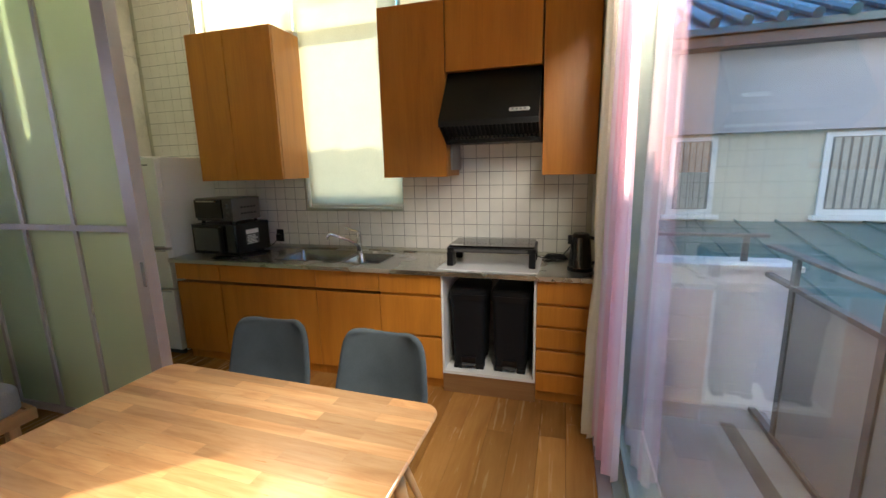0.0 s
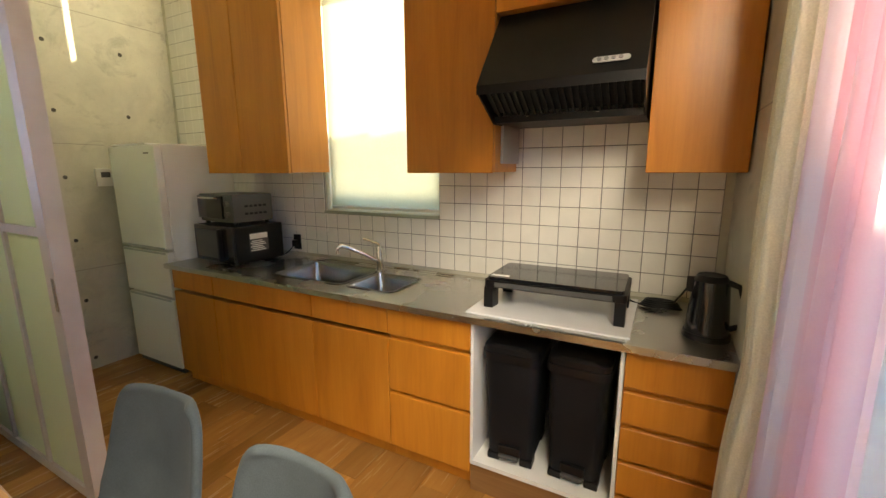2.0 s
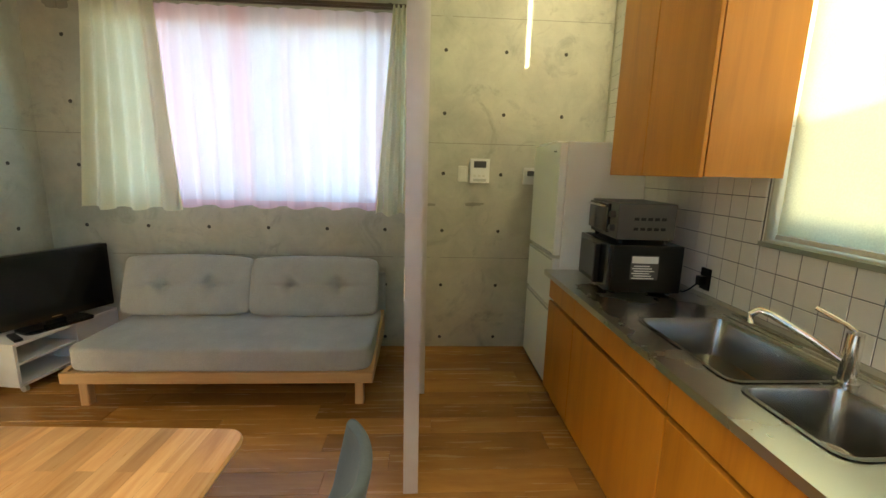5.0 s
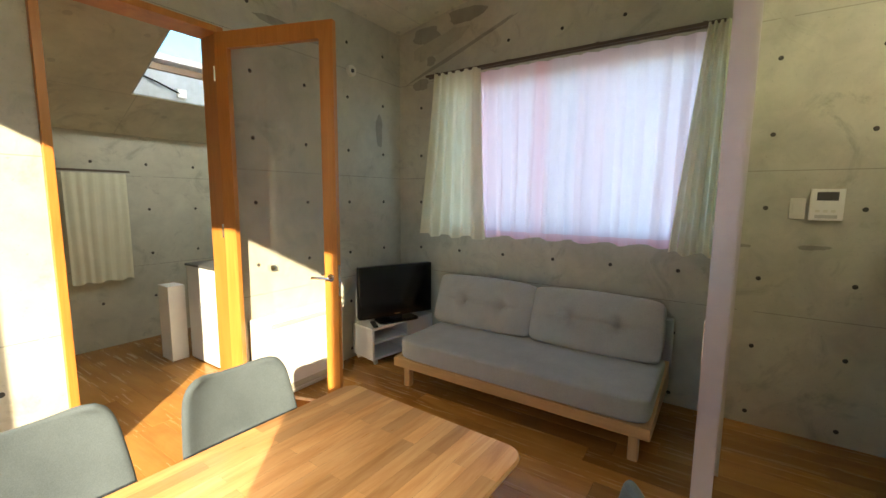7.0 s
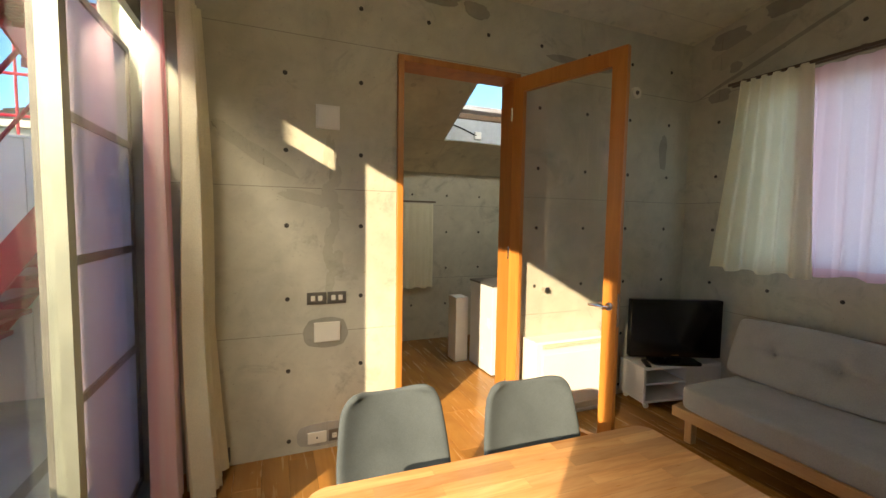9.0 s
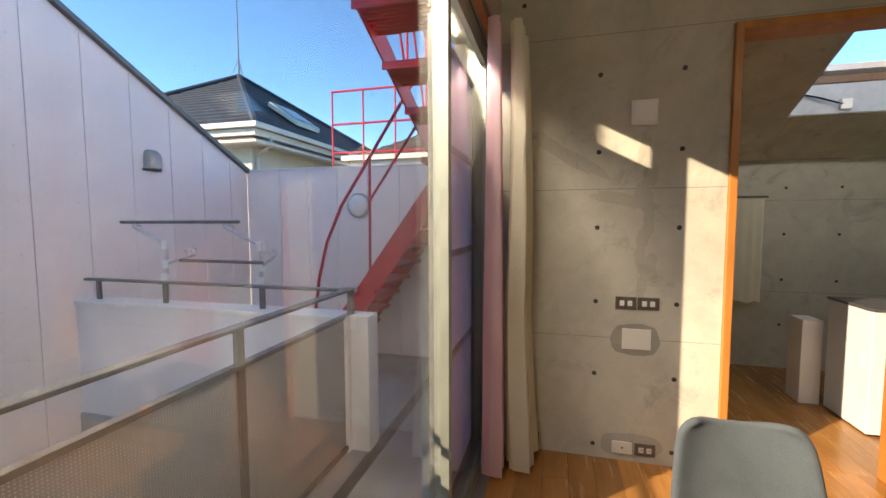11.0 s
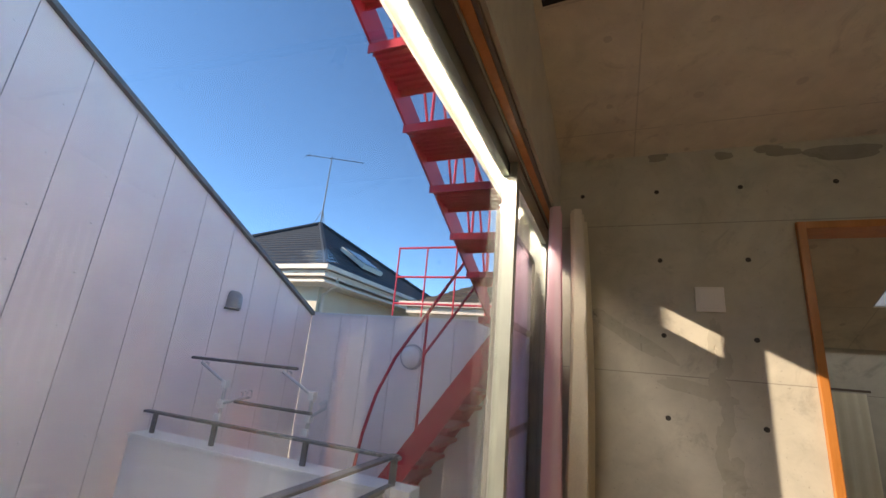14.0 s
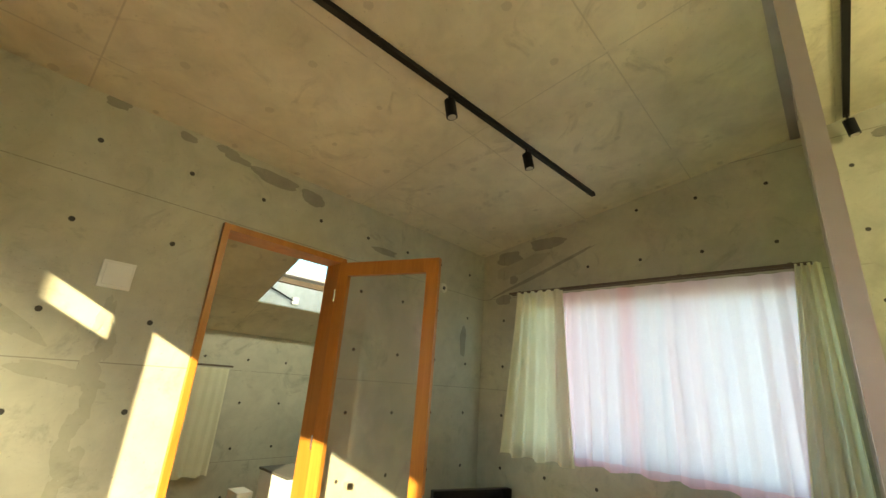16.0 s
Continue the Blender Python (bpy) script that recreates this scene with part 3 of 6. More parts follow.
# worktop with two sunk basins
top = thing("worktop", "brushed stainless steel worktop with two sink basins", "worktop")
X0, X1, Y0, Y1, ZT = -2.985, 0.217, 2.715, YN - 0.004, 0.86
BAS = [(-2.10, -1.565, 2.86, 3.23), (-1.525, -1.225, 2.86, 3.16)]
bm = bmesh.new()
xs = sorted({X0, X1, *[v for b in BAS for v in b[:2]]})
for a, b in zip(xs, xs[1:]):
    hole = [h for h in BAS if h[0] <= a and h[1] >= b]
    for c, d in ([(Y0, hole[0][2]), (hole[0][3], Y1)] if hole else [(Y0, Y1)]):
        bx(bm, a, b, c, d, ZT - 0.006, ZT)
bx(bm, X0, X1, Y0, Y0 + 0.012, 0.831, ZT - 0.006)
bx(bm, X0, X0 + 0.01, Y0 + 0.012, Y1, 0.831, ZT - 0.006)
bmesh.ops.remove_doubles(bm, verts=bm.verts, dist=1e-5)
part("slab", bm, STEEL, top)
for a, b, c, d in BAS:
    bm = bmesh.new()
    w, dd = b - a, d - c
    rings = []
    for z, ins, r in ((0.004, -0.014, 0.05), (0.004, 0.0, 0.04), (-0.01, 0.004, 0.04), (-0.15, 0.022, 0.06), (-0.165, 0.05, 0.06)):
        rings.append([bm.verts.new((p[0] + (a + b) / 2, p[1] + (c + d) / 2, ZT + z)) for p in rounded(w - 2 * ins, dd - 2 * ins, r)])
    for u, v in zip(rings, rings[1:]):
        for k in range(len(u)):
            bm.faces.new((u[k], u[(k + 1) % len(u)], v[(k + 1) % len(u)], v[k]))
    bm.faces.new(rings[-1])
    bmesh.ops.recalc_face_normals(bm, faces=bm.faces)
    bmesh.ops.reverse_faces(bm, faces=bm.faces)
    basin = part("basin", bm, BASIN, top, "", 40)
    part("drain", cyl(((a + b) / 2, d - 0.11, ZT - 0.164), ((a + b) / 2, d - 0.11, ZT - 0.160), 0.045, None, 20), CHROME, basin, "round chrome drain")
bm = bmesh.new()
for k in range(3):
    bx(bm, -1.30, -1.243, 3.138, 3.142, ZT - 0.06 + k * 0.012, ZT - 0.055 + k * 0.012)
part("overflow_slot", bm, BLACK, top)
bm = bmesh.new()
bx(bm, -2.16, -1.10, 3.275, 3.283, ZT, ZT + 0.004, 0.001, 1), bx(bm, -2.16, -1.10, 3.315, 3.323, ZT, ZT + 0.004, 0.001, 1)
part("ridge", bm, STEEL, top)

# mixer tap
tap = thing("tap", "chrome single-lever kitchen mixer tap", "tap", (-1.545, 3.20, ZT))
part("base", cyl((0, 0, 0), (0, 0, 0.012), 0.03, None, 20), CHROME, tap, "", 40)
part("body", cyl((0, 0, 0.012), (0, 0, 0.16), 0.022, 0.021, 20), CHROME, tap, "", 40)
part("spout", sweep([(0, 0, 0.06), (-0.07, -0.06, 0.115), (-0.15, -0.13, 0.165), (-0.175, -0.15, 0.172), (-0.19, -0.163, 0.155), (-0.19, -0.163, 0.125)], 0.012, 12), CHROME, tap, "", 40)
part("lever", sweep([(0, 0, 0.165), (-0.02, -0.01, 0.18), (-0.10, -0.03, 0.205)], 0.008, 10), CHROME, tap, "", 40)


# upper cupboards
def upper_unit(label, x0, x1, z0, z1, doors, y0=3.01):
    u = thing("wall_cabinet", label, "kitchen cabinet", (x0, y0, z0))
    part("body", box(0.001, x1 - x0 - 0.001, 0.022, YN - y0 - 0.004, 0.0, z1 - z0), CABINET, u)
    for a, b in doors:
        part("door", box(a - x0 + 0.0025, b - x0 - 0.0025, 0.0, 0.019, -0.004, z1 - z0, 0.0025, 1), CABINET, u)
    return u


upper_unit("orange beech wall cupboard with two tall doors", -2.841, -2.059, 1.46, 2.57, [(-2.841, -2.486), (-2.486, -2.059)])
upper_unit("orange beech wall cupboard with one tall door", -1.217, -0.748, 1.46, 2.57, [(-1.217, -0.748)])
upper_unit("orange beech cupboard above the range hood", -0.746, -0.125, 2.135, 2.57, [(-0.746, -0.125)])
upper_unit("orange beech wall cupboard beside the curtain", -0.118, 0.215, 1.46, 2.57, [(-0.118, 0.215)])
spacer = thing("filler_panel", "grey metal filler panel under the hood", "filler panel", (-0.745, 3.10, 1.50))
part("panel", box(0, 0.012, 0, 0.24, 0, 0.26), ALU_GREY, spacer)

# range hood
hood = thing("range_hood", "black sloped metal range hood with grey buttons", "range hood")
prof = [(3.345, 1.675), (3.345, 2.13), (3.06, 2.13), (2.80, 1.80), (2.80, 1.765), (2.99, 1.668)]
bm = prism([prof[1], prof[2], prof[3], prof[4], (2.815, 1.77), (2.815, 1.79), (3.06, 2.11), (3.345, 2.11)], "x", -0.742, -0.128)
part("cover", bm, BLACK, hood)
for a in (-0.742, -0.136):
    part("side_panel", prism([(3.345, 1.675), (3.345, 2.109), (3.06, 2.109), (2.816, 1.792), (2.816, 1.765), (2.99, 1.668)], "x", a + 0.001, a + 0.007), BLACK, hood)
part("filter_tray", prism([(2.99, 1.70), (3.34, 1.70), (3.34, 1.68), (2.99, 1.672)], "x", -0.733, -0.137), BLACK, hood)
flt = part("filter", prism([(2.86, 1.80), (2.99, 1.72), (2.99, 1.715), (2.86, 1.79)], "x", -0.733, -0.137), BLACKMAT, hood)
for k in range(22):
    xk = -0.715 + k * 0.0265
    part("slat", prism([(2.845, 1.795), (2.985, 1.708), (2.985, 1.700), (2.845, 1.785)], "x", xk, xk + 0.010), BLACK, flt)
btn = part("button_plate", prism([(p[0] - 0.305, p[1]) for p in rounded(0.125, 0.026, 0.0128)], "z", 0, 0.004), plain("grey_buttons", (0.42, 0.43, 0.43), 0.4), hood, "grey button strip")
btn.matrix_local = Matrix.Translation((0.06, 2.832, 1.8485)) @ pose(0, 0, 0, 52, 0, 0)
for k in range(4):
    b = part("button", cyl((-0.345 + k * 0.024, 0, 0.004), (-0.345 + k * 0.024, 0, 0.007), 0.008, None, 12), plain("button_grey", (0.2, 0.21, 0.22), 0.35), btn)
for xk in (-0.58, -0.30):
    part("knob", cyl((xk, 2.975, 1.70), (xk, 2.972, 1.692), 0.006, None, 10), CHROME, hood, "small chrome fastener")

# cooker top and black stand on it
hob = thing("induction_hob", "white glass induction hob set in the worktop", "hob", (-0.765, 2.757, ZT))
part("glass_top", box(0, 0.655, 0, 0.52, 0.0005, 0.009, 0.003, 2), plain("white_glass", (0.62, 0.63, 0.65), 0.10, 0, 0.03, 4, 0.0, coat=0.3), hob)
stand = thing("cooktop_stand", "glossy black plastic stand over the hob", "stand", (-0.43, 3.02, ZT + 0.009), 1)
part("tabletop", prism(rounded(0.56, 0.31, 0.02), "z", 0.125, 0.139), GLOSSBLACK, stand)
part("rim", prism(rounded(0.585, 0.335, 0.025), "z", 0.095, 0.1245), BLACK, stand)
part("control_strip", box(-0.24, 0.24, -0.172, -0.168, 0.100, 0.120), DARKGREY, stand, "grey printed control marks")
for sx in (-1, 1):
    for sy in (-1, 1):
        part("leg", prism([(sx * 0.29, sy * 0.165), (sx * 0.29, sy * 0.095), (sx * 0.245, sy * 0.10), (sx * 0.25, sy * 0.165)], "z", 0.0, 0.094), BLACK, stand)
part("sticker", box(-0.27, -0.19, -0.13, -0.105, 0.1391, 0.1396), WHITE, stand, "small white sticker")

kettle = thing("kettle", "black electric kettle with a vertical handle", "kettle", (0.135, 2.93, ZT))
part("base", cyl((0, 0, 0), (0, 0, 0.022), 0.078, 0.076, 28), BLACK, kettle, "", 40)
part("jug", cyl((0, 0, 0.023), (0, 0, 0.215), 0.072, 0.058, 28), GLOSSBLACK, kettle, "", 40)
part("lid", cyl((0, 0, 0.2152), (0, 0, 0.235), 0.058, 0.045, 28), BLACK, kettle, "", 40)
part("handle", sweep([(0.05, -0.02, 0.215), (0.085, -0.035, 0.205), (0.10, -0.04, 0.15), (0.095, -0.04, 0.07), (0.066, -0.028, 0.05)], 0.011, 10), BLACK, kettle, "", 50)
part("spout", prism([(-0.05, -0.012), (-0.078, 0.0), (-0.05, 0.012)], "z", 0.165, 0.222), BLACK, kettle)
cable = thing("power_cable", "coiled black power cable on the worktop", "cable", (0.0, 3.2, ZT))
pts = [(-0.16 + 0.02 * k, 0.02 * math.sin(k * 0.8), 0.008 + 0.01 * (k % 3 == 1)) for k in range(6)]
pts += [(-0.02 + (0.085 - 0.0006 * a) * math.cos(a * 0.55), 0.034 * math.sin(a * 0.55) + 0.0006 * a, 0.008 + 0.0006 * a) for a in range(46)]
pts += [(0.06, 0.06, 0.06), (0.09, 0.10, 0.10), (0.10, 0.13, 0.12)]
part("cord", sweep(pts, 0.0045, 6), BLACK, cable, "", 60)


# pedal bins in the niche
def bin_thing(m):
    b = thing("pedal_bin", "tall black plastic pedal bin in the niche", "waste bin", group="bins in the niche")
    bm = bmesh.new()
    rings = []
    for z, w, d, r in ((0.035, 0.205, 0.30, 0.03), (0.30, 0.225, 0.33, 0.035), (0.50, 0.235, 0.35, 0.04)):
        rings.append([bm.verts.new((p[0], p[1], z)) for p in rounded(w, d, r)])
    for u, v in zip(rings, rings[1:]):
        for k in range(len(u)):
            bm.faces.new((u[k], u[(k + 1) % len(u)], v[(k + 1) % len(u)], v[k]))
    bm.faces.new(rings[0][::-1]), bm.faces.new(rings[-1])
    part("body", bm, BLACKMAT, b, "", 35)
    part("rim", prism(rounded(0.256, 0.372, 0.045), "z", 0.501, 0.535), BLACK, b, "", 35)
    bm = bmesh.new()
    rings = [[bm.verts.new((p[0], p[1], z)) for p in rounded(0.25 - i, 0.366 - i, 0.045)] for z, i in ((0.536, 0.0), (0.56, 0.004), (0.572, 0.03))]
    for u, v in zip(rings, rings[1:]):
        for k in range(len(u)):
            bm.faces.new((u[k], u[(k + 1) % len(u)], v[(k + 1) % len(u)], v[k]))
    bm.faces.new(rings[-1]), bm.faces.new(rings[0][::-1])
    part("lid", bm, BLACK, b, "", 35)
    for sx in (-1, 1):
        for y in (-0.115, 0.11):
            part("foot", box(sx * 0.075 - 0.028, sx * 0.075 + 0.028, y - 0.04, y + 0.03, 0.0, 0.034, 0.006), BLACK, b)
    part("pedal", box(-0.045, 0.045, -0.178, -0.125, 0.030, 0.046, 0.005), DARKGREY, b)
    part("pedal_hood", box(-0.05, 0.05, -0.168, -0.15, 0.05, 0.09, 0.006), BLACK, b)
    b.matrix_world = m
    return b


bin_a = bin_thing(pose(-0.575, 2.96, 0.16, 0, 0, 3))
copy_thing(bin_a, pose(-0.285, 2.965, 0.16, 0, 0, -2))

# fridge
fr = thing("fridge", "tall white three-door fridge with bottom freezer drawers", "fridge", (-3.645, 2.787, 0))
W, D, Hf = 0.585, 0.56, 1.665
part("body", box(0, W, 0.05, D, 0.02, Hf - 0.012, 0.004), FRIDGE, fr)
for z0, z1 in ((0.935, Hf - 0.02), (0.59, 0.915), (0.045, 0.572)):
    d = part("door", box(0.0, W, 0.0, 0.048, z0, z1, 0.008, 3), FRIDGE, fr)
    part("grip", box(0.02, W - 0.02, -0.004, 0.012, z1 - 0.016 if z1 < 1.2 else z0 + 0.002, z1 - 0.004 if z1 < 1.2 else z0 + 0.012), plain("grip_grey", (0.45, 0.46, 0.46), 0.4), d)
part("top_cover", box(0.02, W - 0.14, 0.02, D - 0.2, Hf - 0.0115, Hf, 0.003), FRIDGE, fr)
part("plinth", box(0.005, W - 0.005, 0.02, 0.05, 0.004, 0.040), DARKGREY, fr)
part("badge", box(W - 0.13, W - 0.07, -0.001, 0.001, Hf - 0.075, Hf - 0.066), DARKGREY, fr, "small grey badge")
for px in (0.06, W - 0.06):
    for py in (0.08, D - 0.06):
        part("foot", cyl((px, py, 0), (px, py, 0.0195), 0.02, None, 12), BLACK, fr)

# microwave and toaster oven
mw = thing("microwave", "black microwave oven with an open-framed glass door", "microwave", (-2.68, 3.02, ZT), -4)
part("body", box(-0.215, 0.235, -0.11, 0.24, 0.012, 0.255, 0.008), BLACK, mw)
part("door", box(-0.215, 0.235, -0.135, -0.112, 0.014, 0.255, 0.006), GLOSSBLACK, mw)
part("handle", box(0.10, 0.125, -0.165, -0.1355, 0.03, 0.24, 0.006), BLACK, mw)
part("window", box(-0.19, 0.08, -0.138, -0.1352, 0.04, 0.225), DARKGREY, mw)
lab = part("label", box(0.2352, 0.236, -0.02, 0.12, 0.08, 0.205), DARKGREY, mw, "grey rating label")
part("label_head", box(0.2361, 0.2368, -0.015, 0.115, 0.165, 0.20), WHITE, lab, "white printed field")
for k in range(6):
    part("label_line", box(0.2361, 0.2368, -0.012 + 0.01 * (k % 2), 0.10 - 0.012 * (k % 3), 0.085 + k * 0.0125, 0.091 + k * 0.0125), WHITE, lab, "white printed line")
for px in (-0.18, 0.19):
    for py in (-0.08, 0.2):
        part("foot", cyl((px, py, 0), (px, py, 0.0118), 0.014, None, 10), BLACK, mw)
to = thing("toaster_oven", "dark grey toaster oven stacked on the microwave", "toaster oven", (-2.68, 3.03, ZT + 0.2555), -4)
GREYMETAL = plain("grey_coated_metal", (0.10, 0.10, 0.10), 0.38, 0.3, 0.1)
part("body", box(-0.19, 0.20, -0.10, 0.19, 0.022, 0.205, 0.006), GREYMETAL, to)
td = part("door", box(-0.185, 0.10, -0.118, -0.1005, 0.045, 0.195, 0.004), GLOSSBLACK, to)
part("door_handle", sweep([(-0.13, -0.119, 0.178), (-0.13, -0.14, 0.182), (0.06, -0.14, 0.182), (0.06, -0.119, 0.178)], 0.006, 8), CHROME, td)
for k in range(2):
    part("knob", cyl((0.15, -0.1005, 0.075 + k * 0.07), (0.15, -0.125, 0.075 + k * 0.07), 0.019, 0.016, 18), DARKGREY, to, "", 40)
for k in range(5):
    for j in range(2):
        part("vent_slot", box(0.2003, 0.2012, -0.02 + k * 0.034, 0.004 + k * 0.034, 0.07 + j * 0.05, 0.085 + j * 0.05), BLACK, to)
for px in (-0.16, 0.17):
    for py in (-0.07, 0.16):
        part("foot", cyl((px, py, 0.0), (px, py, 0.0218), 0.014, None, 10), BLACK, to)
sock = thing("wall_socket", "black wall socket with a plug beside the microwave", "socket", (-2.40, YN - 0.016, 0.96))
part("plate", box(-0.035, 0.035, 0.0, 0.008, -0.055, 0.055, 0.003), BLACK, sock)
part("plug", box(-0.018, 0.018, -0.035, -0.001, -0.03, 0.015, 0.004), BLACK, sock)
part("cord", sweep([(0, -0.03, -0.02), (-0.02, -0.06, -0.06), (-0.06, -0.06, -0.085), (-0.10, -0.05, -0.092)], 0.004, 6), BLACK, sock)

# ---- north windows: frames, panes, roller blinds ----
wn1 = thing("window_1", "tall aluminium kitchen window behind a pale roller blind", "window")
tagged(wn1, kind="structure")


def frame_xz(parent, x0, x1, z0, z1, y0, y1, w, material, name="window_frame"):
    bm = bmesh.new()
    bx(bm, x0, x0 + w, y0, y1, z0, z1), bx(bm, x1 - w, x1, y0, y1, z0, z1)
    bx(bm, x0 + w, x1 - w, y0, y1, z0, z0 + w), bx(bm, x0 + w, x1 - w, y0, y1, z1 - w, z1)
    return part(name, bm, material, parent)


def frame_yz(parent, y0, y1, z0, z1, x0, x1, w, material, name="window_frame"):
    bm = bmesh.new()
    bx(bm, x0, x1, y0, y0 + w, z0, z1), bx(bm, x0, x1, y1 - w, y1, z0, z1)
    bx(bm, x0, x1, y0 + w, y1 - w, z0, z0 + w), bx(bm, x0, x1, y0 + w, y1 - w, z1 - w, z1)
    return part(name, bm, material, parent)


frame_xz(wn1, WIN_LOW[0], WIN_LOW[1], WIN_LOW[2], 2.62, YN + 0.10, YN + 0.16, 0.04, ALU)
g = part("pane", box(WIN_LOW[0] + 0.04, WIN_LOW[1] - 0.04, YN + 0.128, YN + 0.132, WIN_LOW[2] + 0.04, 2.58), GLASS, wn1)
g.visible_shadow = False
part("window_sill", box(WIN_LOW[0] - 0.0, WIN_LOW[1] + 0.0, YN - 0.03, YN + 0.099, WIN_LOW[2] - 0.02, WIN_LOW[2] - 0.001), ALU, wn1, "pale metal sill")
wn2 = thing("window_2", "high band of aluminium windows above the cupboards", "window")
tagged(wn2, kind="structure")
mx = [WIN_HIGH[0], -2.12, -1.2, WIN_HIGH[1]]
for a, b in zip(mx, mx[1:]):
    frame_xz(wn2, a, b, 2.62, WIN_HIGH[3], YN + 0.10, YN + 0.16, 0.04, ALU)
    g = part("pane", box(a + 0.04, b - 0.04, YN + 0.128, YN + 0.132, 2.66, WIN_HIGH[3] - 0.04), GLASS, wn2)
    g.visible_shadow = False


def blind(label, x0, x1, z0, z1, y):
    b = thing("roller_blind", label, "roller blind", (x0, y, z0))
    bm = bmesh.new()
    n = 8
    rows = [[bm.verts.new((u * (x1 - x0) / n, 0.002 * math.sin(k * 0.9 + u), (z1 - z0) * k / 24)) for u in range(n + 1)] for k in range(25)]
    for r, s in zip(rows, rows[1:]):
        for u in range(n):
            bm.faces.new((r[u], r[u + 1], s[u + 1], s[u]))
    part("fabric", bm, BLIND, b, "", 60)
    part("bottom_bar", box(0, x1 - x0, -0.006, 0.006, -0.022, -0.001, 0.003), OFFWHITE, b, "white bottom bar")
    part("roller", cyl((0, 0, z1 - z0 + 0.02), (x1 - x0, 0, z1 - z0 + 0.02), 0.019, None, 14), WHITE, b)
    return b


bl = blind("pale green roller blind drawn down to the sill, sunlit from behind", -2.085, -1.225, 1.235, 3.50, YN + 0.035)
chain = part("pull_chain", sweep([(-0.02, -0.05, 1.2), (-0.02, -0.055, 0.5), (-0.022, -0.055, -0.16), (-0.012, -0.055, -0.18), (-0.002, -0.055, -0.16), (-0.002, -0.055, 0.5), (-0.004, -0.05, 1.2)], 0.0022, 6), WHITE, bl, "white bead chain")
blind("pale green roller blind over the high window, sunlit from behind", -2.985, -2.125, 2.645, 3.50, YN + 0.035)
blind("pale green roller blind over the high window above the hood", -1.19, 0.19, 2.64, 3.50, YN + 0.035)

# ---- frosted sliding partition ----
part_y = 1.90
pt = thing("sliding_partition", "stacked frosted green glass sliding partition in grey aluminium frames", "partition")
PANELS = [(-3.755, -2.98, part_y + 0.052, (-3.36,)), (-3.47, -2.12, part_y, (-2.63, -3.05))]
MAUVE = plain("mauve_grey_aluminium", (0.56, 0.53, 0.53), 0.4, 0.35, 0.05)
for i, (a, b, y, mids) in enumerate(PANELS):
    zt = ceil_z(y) - 0.012
    fr_ = bmesh.new()
    w0, w1, d1 = 0.03, (0.085 if i else 0.04), (0.033 if i else 0.018)
    bx(fr_, a, a + w0, y - 0.018, y + 0.018, 0.012, zt), bx(fr_, b - w1, b, y - d1, y + d1, 0.012, zt)
    for z0, z1 in ((0.012, 0.06), (1.215, 1.25), (zt - 0.05, zt)):
        bx(fr_, a + w0, b - w1, y - 0.018, y + 0.018, z0, z1)
    edges = [a + w0, *[v for m in sorted(mids) for v in (m - 0.014, m + 0.014)], b - w1]
    for m in mids:
        bx(fr_, m - 0.014, m + 0.014, y - 0.017, y + 0.017, 0.06, 1.215), bx(fr_, m - 0.014, m + 0.014, y - 0.017, y + 0.017, 1.25, zt - 0.05)
    p_ = part("panel_frame", fr_, MAUVE, pt)
    for c, d in ((0.06, 1.215), (1.25, zt - 0.05)):
        for e, f in zip(edges[::2], edges[1::2]):
            part("pane", box(e, f, y - 0.004, y + 0.004, c, d), FROST, p_, "frosted glass")
part("pull", box(-2.155, -2.13, part_y - 0.036, part_y - 0.0335, 0.92, 1.06, 0.001, 1), CHROME, pt, "long flush metal pull")
bm = bmesh.new()
bx(bm, XW + 0.005, XE - 0.01, part_y - 0.07, part_y + 0.03, ceil_z(part_y - 0.07) - 0.010, ceil_z(part_y - 0.07) + 0.004)
part("ceiling_track", bm, ALU_GREY, pt)


